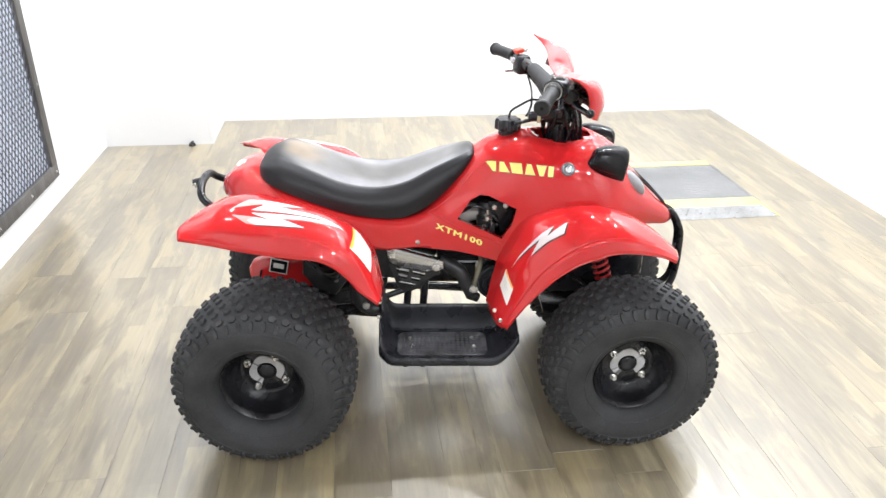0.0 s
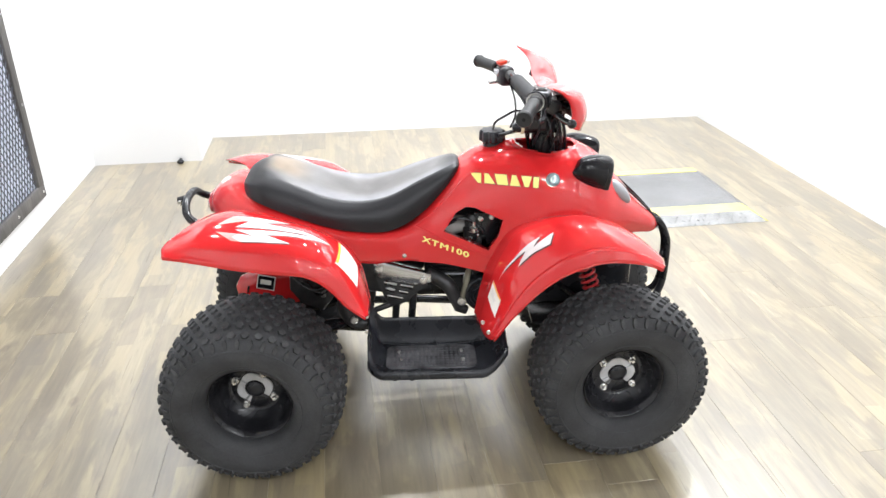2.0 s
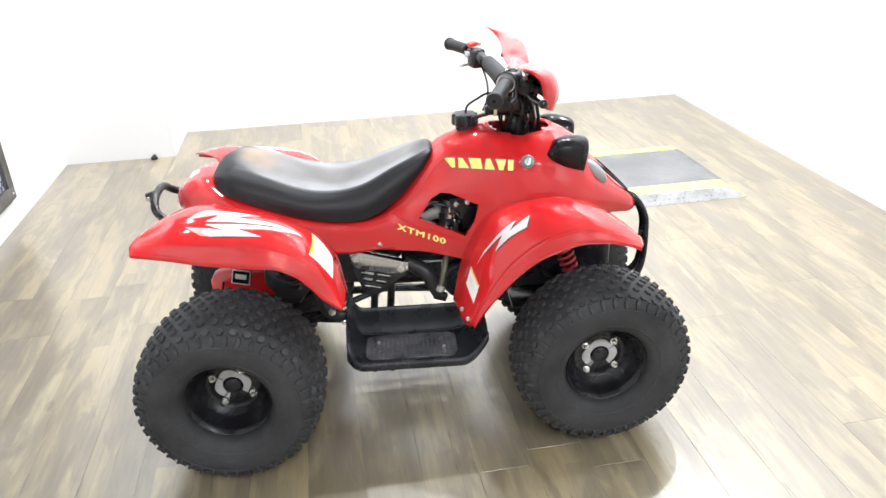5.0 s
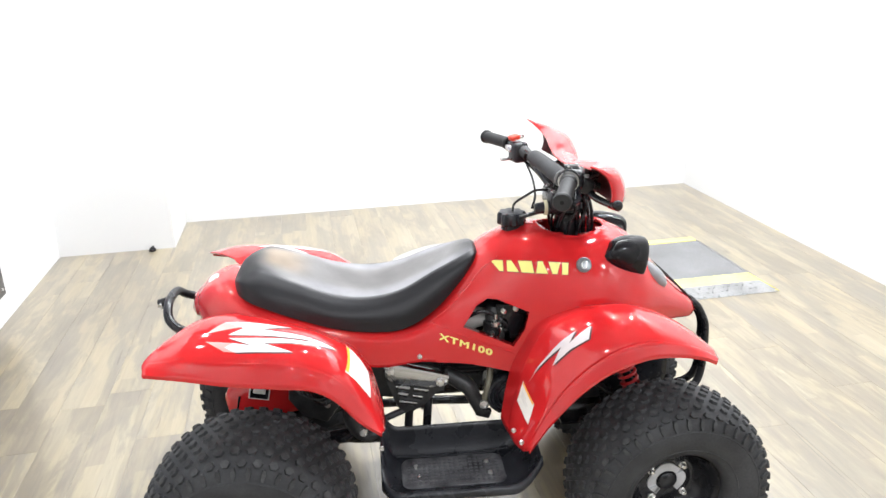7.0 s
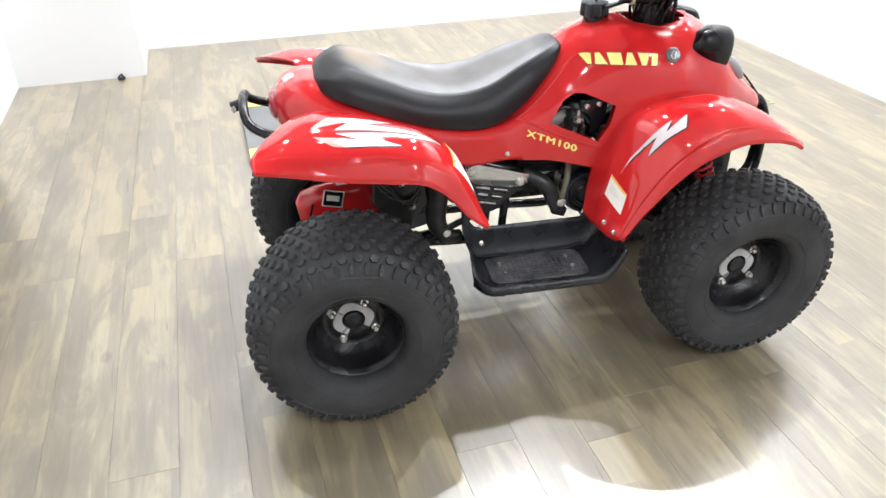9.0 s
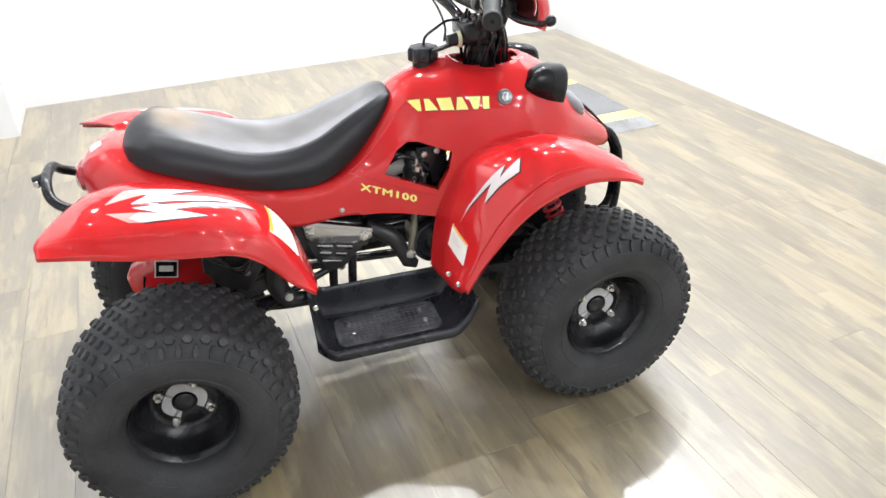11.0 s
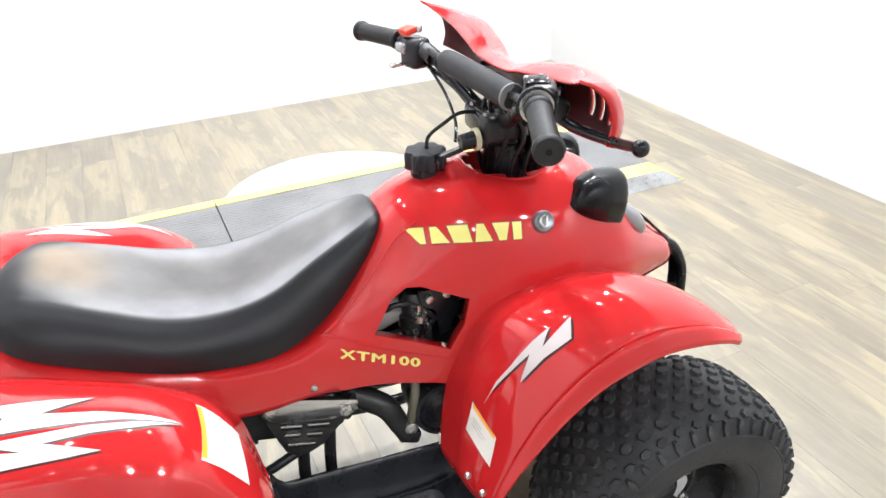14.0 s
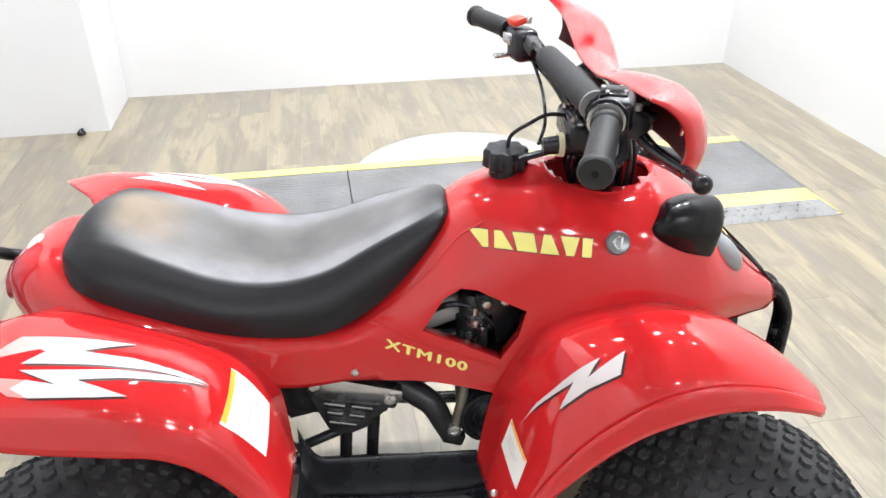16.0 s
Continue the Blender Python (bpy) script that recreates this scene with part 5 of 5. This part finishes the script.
for a, b in ((LX0, JOINT - 0.002), (JOINT + 0.002, LX1)):
    cx, w = (a + b) / 2, b - a
    part("deck", box((w, LY1 - LY0 - RW, LH - 0.004), (cx, (LY0 + RW + LY1) / 2, (LH - 0.004) / 2), 0.002, 1), MAT_BLACK, lift, "grey ribbed rubber deck", 30)
    part("far_stripe", box((w, 0.055, 0.004), (cx, LY1 - 0.0275, LH - 0.002), 0.0012, 1), STRIPE, lift, "yellow safety stripe", 30)
    part("near_stripe", box((w, 0.095, 0.004), (cx, LY0 + RW + 0.0475, LH - 0.002), 0.0012, 1), STRIPE, lift, "yellow safety stripe", 30)
    ribs = bmesh.new()
    for i in range(int((LY1 - LY0 - RW - 0.165) / 0.022)):
        box((w - 0.004, 0.016, 0.0006), (cx, LY0 + RW + 0.108 + i * 0.022, LH - 0.0038), bm=ribs)
    part("rib", ribs, MAT_BLACK, lift, "", 30, False)
    end = 0.06 if b == LX1 else 0.0
    bm = bmesh.new()
    q = [bm.verts.new(p) for p in ((a, LY0, 0.001), (b + end, LY0, 0.001), (b, LY0 + RW, LH - 0.001), (a, LY0 + RW, LH - 0.001), (a, LY0 + RW, 0.001), (b, LY0 + RW, 0.001))]
    for f in ((0, 1, 2, 3), (0, 3, 4), (1, 5, 2), (0, 4, 5, 1), (4, 3, 2, 5)):
        bm.faces.new([q[i] for i in f])
    part("side_ramp", bm, TREAD_PLATE, lift, "bare diamond plate edge", 20, False)
    bumps = bmesh.new()
    n = int(w / 0.036)
    for i in range(n):
        for j in range(3):
            x, t = a + 0.02 + i * 0.036 + (0.018 if j % 2 else 0), 0.18 + 0.32 * j
            if x > b - 0.02:
                continue
            box((0.024, 0.007, 0.002), (x, LY0 + RW * t, LH * t + 0.0003), 0.0008, 1, (24, 0, 38 if (i + j) % 2 else -38), bumps)
    part("tread_lug", bumps, TREAD_PLATE, lift, "", 30)
bm = bmesh.new()
q = [bm.verts.new(p) for p in ((LX1 + 0.062, LY0 + 0.002, 0.002), (LX1 + 0.002, LY0 + RW + 0.09, LH), (LX1 - 0.06, LY0 + RW + 0.09, LH), (LX1 + 0.002, LY0 + 0.02, 0.0065))]
bm.faces.new(q)
thick(part("corner_stripe", bm, STRIPE, lift, "yellow safety stripe"), 0.003)
bm = bmesh.new()
q = [bm.verts.new(p) for p in ((LX1, LY0 + RW, LH - 0.004), (LX1 + 0.06, LY0 + 0.0, 0.001), (LX1 + 0.06, LY1, 0.001), (LX1, LY1, LH - 0.004), (LX1, LY0 + RW, 0.001), (LX1, LY1, 0.001))]
for f in ((0, 1, 2, 3), (0, 4, 1), (2, 5, 3), (1, 4, 5, 2), (0, 3, 5, 4)):
    bm.faces.new([q[i] for i in f])
part("end_ramp", bm, MAT_BLACK, lift, "", 20, False)

# ---- mesh panel on the west wall ----
panel = thing("mesh_panel", "wire mesh panel in a weathered grey frame on the wall", "mesh panel", (X0, 3.735, 0.132))
PLN, PH, FW = 1.55, 1.75, 0.062
part("bottom_rail", box((0.022, PLN, FW), (0.013, -PLN / 2, FW / 2), 0.003), WEATHERED, panel)
part("top_rail", box((0.022, PLN, FW), (0.013, -PLN / 2, PH - FW / 2), 0.003), WEATHERED, panel)
for y in (-FW / 2, -PLN + FW / 2):
    part("stile", box((0.024, FW, PH - 2 * FW + 0.002), (0.013, y, PH / 2), 0.003), WEATHERED, panel)
part("backing", box((0.003, PLN - 2 * FW + 0.01, PH - 2 * FW + 0.01), (0.0025, -PLN / 2, PH / 2)), PALE, panel, "pale bluish backing board", 30, False)
wires = bmesh.new()
step = 0.034
lo_y, hi_y, lo_z, hi_z = -PLN + FW - 0.004, -FW + 0.004, FW - 0.004, PH - FW + 0.004
wy, wz = hi_y - lo_y, hi_z - lo_z
for s in (1, -1):
    c = -wz * 0.62
    while c < wy + wz * 0.62:
        # line: y = lo_y + c + s * 0.62 * (z - mid)
        za, zb = lo_z, hi_z
        ya, yb = lo_y + c + s * 0.62 * (za - (lo_z + hi_z) / 2) , lo_y + c + s * 0.62 * (zb - (lo_z + hi_z) / 2)
        k = (zb - za) / (yb - ya)
        if ya < lo_y:
            za, ya = za + (lo_y - ya) * k, lo_y
        if ya > hi_y:
            za, ya = za + (hi_y - ya) * k, hi_y
        if yb < lo_y:
            zb, yb = zb + (lo_y - yb) * k, lo_y
        if yb > hi_y:
            zb, yb = zb + (hi_y - yb) * k, hi_y
        if zb - za > 0.02 and lo_z - 1e-3 <= za <= hi_z and lo_z <= zb <= hi_z + 1e-3:
            tube([(0.012 + 0.0015 * s, ya, za), (0.012 + 0.0015 * s, yb, zb)], 0.0026, 5, bm=wires)
        c += step
tagged(part("wire_mesh", wires, WIRE, panel, "dark diamond wire mesh", 40), kind="stuff")
for y, z in ((-0.03, 0.03), (-0.03, 0.45), (-0.03, 0.85), (-0.35, 0.03), (-0.70, 0.03), (-1.05, 0.03)):
    part("screw", revolve([(0.024, 0.007), (0.028, 0.005), (0.028, 0)], 10, "x", (0, y, z)), STEEL, panel)

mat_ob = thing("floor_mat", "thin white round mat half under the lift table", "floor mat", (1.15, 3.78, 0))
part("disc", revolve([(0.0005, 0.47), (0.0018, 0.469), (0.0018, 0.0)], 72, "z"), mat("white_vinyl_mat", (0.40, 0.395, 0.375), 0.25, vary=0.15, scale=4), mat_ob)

stop = thing("door_stop", "small black rubber stop at the foot of the wall", "door stop", (-0.522, 4.545, 0))
part("base", revolve([(0.0005, 0.020), (0.012, 0.019), (0.018, 0.012), (0.024, 0.006), (0.024, 0)], 16, "z"), BLACK, stop)
part("arm", tube([(0.0, 0.0, 0.012), (0.0, 0.024, 0.016)], 0.008, 10), BLACK, stop)

# ---- decals and small trim ----


def decal(name, pts, tree, material, parent, label="", raise_by=0.0028, cuts=3):
    """A thin vinyl piece: an outline near a surface, laid onto it."""
    bm = bmesh.new()
    bm.faces.new([bm.verts.new(p) for p in pts])
    bmesh.ops.triangulate(bm, faces=bm.faces)
    bmesh.ops.subdivide_edges(bm, edges=bm.edges, cuts=cuts, use_grid_fill=True)
    settle_on(bm, tree, raise_by)
    return part(name, bm, material, parent, label, 60)


def settle_on(bm, tree, raise_by):
    for v in bm.verts:
        loc, n, _, _ = tree.find_nearest(v.co)
        if n.dot(Vector((0, -0.7, 0.7))) < 0:
            n = -n
        v.co = loc + n * raise_by


def shifted(pts, dx, dy, dz):
    return [(x + dx, y + dy, z + dz) for x, y, z in pts]


def mid(a, b, t):
    return tuple(p + (q - p) * t for p, q in zip(a, b))


RF, FF = trees["rear_fender"], trees["front_fender"]
UP = [(-0.019, -0.246, 0.705), (0.075, -0.239, 0.689), (0.122, -0.238, 0.678), (0.062, -0.265, 0.692), (0.125, -0.268, 0.679), (0.167, -0.277, 0.669), (0.206, -0.278, 0.644), (0.219, -0.279, 0.632), (0.193, -0.285, 0.653), (0.146, -0.285, 0.673), (0.092, -0.285, 0.683), (-0.005, -0.290, 0.696), (0.024, -0.267, 0.698)]
UP_TAIL = [(-0.052, -0.286, 0.699), (-0.019, -0.246, 0.705), (0.024, -0.262, 0.698)]
LOW = [(-0.004, -0.299, 0.692), (0.059, -0.296, 0.687), (0.112, -0.290, 0.679), (0.160, -0.290, 0.669), (0.219, -0.281, 0.632), (0.166, -0.298, 0.664), (0.119, -0.302, 0.675), (0.067, -0.310, 0.682), (0.131, -0.326, 0.664), (0.091, -0.331, 0.669), (0.013, -0.333, 0.674), (-0.010, -0.322, 0.681), (0.007, -0.312, 0.687), (0.045, -0.317, 0.681)]
LOW_TAIL = [(-0.050, -0.308, 0.692), (0.010, -0.312, 0.686), (0.013, -0.333, 0.674), (-0.010, -0.333, 0.680)]
FLASH = [(0.668, -0.255, 0.530), (0.679, -0.257, 0.552), (0.700, -0.265, 0.584), (0.731, -0.269, 0.621), (0.757, -0.270, 0.641), (0.740, -0.284, 0.618), (0.789, -0.274, 0.656), (0.779, -0.298, 0.633), (0.737, -0.295, 0.606), (0.703, -0.289, 0.566), (0.723, -0.278, 0.606), (0.694, -0.268, 0.571)]
FLASH_TAIL = [(0.656, -0.253, 0.508), (0.668, -0.255, 0.530), (0.681, -0.261, 0.550)]
for pts, tail_pts, tree, fender_name in ((UP, UP_TAIL, RF, "rear_fender"), (LOW, LOW_TAIL, RF, "rear_fender"), (FLASH, FLASH_TAIL, FF, "front_fender")):
    guard = bpy.data.objects[fender_name]
    decal("flash_shadow", shifted(pts, 0.003, -0.003, -0.001), tree, DARK_D, guard, "dark outline of the flash", 0.0023)
    decal("flash", pts, tree, WHITE_D, guard, "silver-white lightning flash decal", 0.0029)
    decal("flash_tail", tail_pts, tree, PINK_D, guard, "faded pink decal tip", 0.0027, 2)
# far mudguard carries the mirrored flash
far_tree_bm = fender([[(x, -y, z) for x, y, z in s] for s in REAR], "far")
far_tree_bm.normal_update()
far_tree = BVHTree.FromBMesh(far_tree_bm)
far_tree_bm.free()
far_guard = bpy.data.objects["rear_fender.001"]
for pts in (UP, LOW):
    bm = bmesh.new()
    bm.faces.new([bm.verts.new((x, -y, z)) for x, y, z in pts])
    bmesh.ops.triangulate(bm, faces=bm.faces)
    bmesh.ops.subdivide_edges(bm, edges=bm.edges, cuts=3, use_grid_fill=True)
    for v in bm.verts:
        loc, n, _, _ = far_tree.find_nearest(v.co)
        v.co = loc + n * (0.0028 if n.z > 0 else -0.0028)
    part("flash", bm, WHITE_D, far_guard, "silver-white lightning flash decal")


def sticker(corners, tree, parent, bars, band=0.11):
    """A white warning label with an orange band along its first edge."""
    a, b, c, d = corners
    s = decal("warning_label", corners, tree, PAPER, parent, "white warning label with an orange band", 0.0028, 5)
    decal("orange_band", [mid(a, b, 0.04), mid(a, b, 0.96), mid(mid(a, b, 0.96), mid(d, c, 0.96), band), mid(mid(a, b, 0.04), mid(d, c, 0.04), band)], tree, ORANGE, s, "", 0.0033, 4)
    for k, (u0, u1) in enumerate(bars):
        t0, t1 = 0.34 + 0.115 * k, 0.385 + 0.115 * k
        decal("text_bar", [mid(mid(a, b, u0), mid(d, c, u0), t0), mid(mid(a, b, u1), mid(d, c, u1), t0), mid(mid(a, b, u1), mid(d, c, u1), t1), mid(mid(a, b, u0), mid(d, c, u0), t1)], tree, GREYINK, s, "", 0.0033, 3)


near_front, near_rear = bpy.data.objects["front_fender"], bpy.data.objects["rear_fender"]
sticker([(0.648, -0.231, 0.499), (0.661, -0.296, 0.475), (0.645, -0.308, 0.429), (0.633, -0.237, 0.451)], FF, near_front, ((0.15, 0.5), (0.15, 0.7), (0.15, 0.6)))
sticker([(0.235, -0.323, 0.604), (0.233, -0.222, 0.612), (0.279, -0.224, 0.545), (0.284, -0.313, 0.529)], RF, near_rear, ((0.45, 0.55), (0.2, 0.6), (0.65, 0.75)), 0.09)

# word on the tank side: six plain yellow shapes
TL, TR, BR, BL = (0.590, -0.078, 0.750), (0.771, -0.129, 0.751), (0.768, -0.140, 0.726), (0.601, -0.096, 0.728)
shapes = [
    (0.000, 0.165, ((0, 1), (1, 1), (0.66, 0), (0.34, 0))),
    (0.160, 0.330, ((0.32, 1), (0.68, 1), (1, 0), (0, 0))),
    (0.362, 0.535, ((0, 1), (1, 1), (1, 0), (0, 0))),
    (0.560, 0.722, ((0.32, 1), (0.68, 1), (1, 0), (0, 0))),
    (0.742, 0.890, ((0, 1), (1, 1), (0.72, 0), (0.28, 0))),
    (0.915, 0.995, ((0, 1), (1, 1), (1, 0), (0, 0))),
]
for u0, u1, outline in shapes:
    pts = [mid(mid(BL, BR, u0 + (u1 - u0) * a), mid(TL, TR, u0 + (u1 - u0) * a), b) for a, b in outline]
    rim_pts = [mid(mid(BL, BR, u0 - 0.006 + (u1 - u0 + 0.012) * a), mid(TL, TR, u0 - 0.006 + (u1 - u0 + 0.012) * a), -0.05 + 1.10 * b) for a, b in outline]
    decal("word_outline", rim_pts, body_tree, DARK_D, body, "", 0.0025, 2)
    decal("word_shape", pts, body_tree, YELLOW, body, "yellow vinyl word shape", 0.0030, 2)

# model number below the side window
curve = bpy.data.curves.new("model_number", "FONT")
curve.body, curve.size, curve.shear, curve.offset, curve.space_character = "XTM100", 1.0, 0.0, 0.0, 1.16
temp = new("model_number", curve)
bpy.context.view_layer.update()
me = bpy.data.meshes.new_from_object(temp.evaluated_get(bpy.context.evaluated_depsgraph_get()))
bpy.data.objects.remove(temp)
bm = bmesh.new()
bm.from_mesh(me)
bpy.data.meshes.remove(me)
xs, ys2 = [v.co.x for v in bm.verts], [v.co.y for v in bm.verts]
wx, wy2 = max(xs) - min(xs), max(ys2) - min(ys2)
ang = math.atan2(0.528 - 0.577, 0.581 - 0.456)
for v in bm.verts:
    a, b = (v.co.x - min(xs)) / wx * 0.136, (v.co.y - min(ys2)) / wy2 * 0.0165
    v.co = Vector((0.455 + a * math.cos(ang) - b * math.sin(ang) * 0.4, -0.14, 0.577 + a * math.sin(ang) + b * math.cos(ang)))
first_faces = bm.faces[:]
settle_on(bm, body_tree, 0.0030)
for k, (dx, dz) in enumerate(((-0.0013, 0.0004), (0.0013, -0.0004), (0.0003, 0.0008), (-0.0003, -0.0008))):
    g = bmesh.ops.duplicate(bm, geom=first_faces)["geom"]
    bmesh.ops.translate(bm, vec=(dx, -0.00012 * (k + 1), dz), verts=[v for v in g if isinstance(v, bmesh.types.BMVert)])
part("model_number", bm, YELLOW, body, "yellow vinyl model number", 60)

# round badge, tail plate, push pin, raised trim lines
badge = new("badge")
badge.parent = quad
tagged(badge, "round silver badge on the tank side")
badge.matrix_basis = Matrix.Translation((0.806, -0.1375, 0.748)) @ Euler((radians(-28), 0, radians(6))).to_matrix().to_4x4()
part("disc", revolve([(0.003, 0.0185), (-0.003, 0.0180), (-0.0045, 0.0160), (-0.0035, 0.0145), (-0.0035, 0)], 36), mat("badge_grey", (0.20, 0.21, 0.22), 0.3, 0.7), badge)
part("emblem", tube([(0.004, -0.0045, 0.009), (-0.004, -0.0045, 0.008), (-0.008, -0.0045, 0.0), (-0.004, -0.0045, -0.008), (0.002, -0.0045, -0.008)], (0.0012, 0.0022, 0.0026, 0.0022, 0.0010), 8), STEEL, badge)
part("emblem", box((0.0035, 0.002, 0.018), (0.004, -0.0045, 0), 0.001, 1, (0, 16, 0)), STEEL, badge)
plate = revolve([(0.0, 0.020), (0.0035, 0.019), (0.0035, 0.0)], 28, "z")
bmesh.ops.scale(plate, vec=(0.75, 1.0, 1), verts=plate.verts)
tail_plate = part("tail_plate", plate, mat("clear_plate", (0.72, 0.60, 0.56), 0.2, 0.2), quad, "small oval silver plate")
tail_plate.matrix_basis = pose(-0.086, -0.012, 0.7155, 8, -24, 0)
part("push_pin", revolve([(0.0, 0.0065), (-0.003, 0.006), (-0.0045, 0.003), (-0.0045, 0)], 14, "y", (0.406, -0.156, 0.542)), STEEL, quad)
for line in ([(0.430, -0.126, 0.622), (0.470, -0.134, 0.603), (0.540, -0.142, 0.571), (0.600, -0.147, 0.547), (0.640, -0.150, 0.532)], [(0.432, -0.126, 0.622), (0.462, -0.118, 0.640), (0.500, -0.110, 0.672), (0.535, -0.100, 0.706), (0.570, -0.084, 0.738), (0.610, -0.082, 0.762)]):
    pts = []
    for p in spline(line, 24):
        loc, n, _, _ = body_tree.find_nearest(Vector(p))
        pts.append(tuple(loc))
    part("trim_line", tube(pts, 0.0034, 8, 24), RED, body, "raised moulding line")

# ---- floor planks ----
PW, PL, GAP = 0.150, 1.22, 0.0004
rng = random.Random(4)
plank_meshes = {}


def plank_mesh(w, l):
    key = (round(w, 3), round(l, 3))
    if key not in plank_meshes:
        bm = box((w - GAP, l - GAP, 0.0045), (0, 0, -0.00225))
        top = [e for e in bm.edges if all(v.co.z > -0.001 for v in e.verts)]
        bmesh.ops.bevel(bm, geom=top, offset=0.0003, segments=1, affect="EDGES")
        me = bpy.data.meshes.new("plank")
        bm.to_mesh(me)
        bm.free()
        me.materials.append(OAK)
        plank_meshes[key] = me
    return plank_meshes[key]


count = int(math.ceil((X1 - X0) / PW))
for i in range(count):
    xa, xb = X0 + i * PW, min(X0 + (i + 1) * PW, X1)
    if xb - xa < 0.02:
        continue
    y = Y0 - round(rng.uniform(0.1, 1.1), 2)
    end = Y1 if (xa + xb) / 2 > JOG_X else JOG_Y
    while y < end:
        ya, yb = max(y, Y0), min(y + PL, end)
        if yb - ya > 0.02:
            p = new("plank", plank_mesh(xb - xa, yb - ya))
            p.location = ((xa + xb) / 2, (ya + yb) / 2, 0)
            p.parent = floor
        y += PL
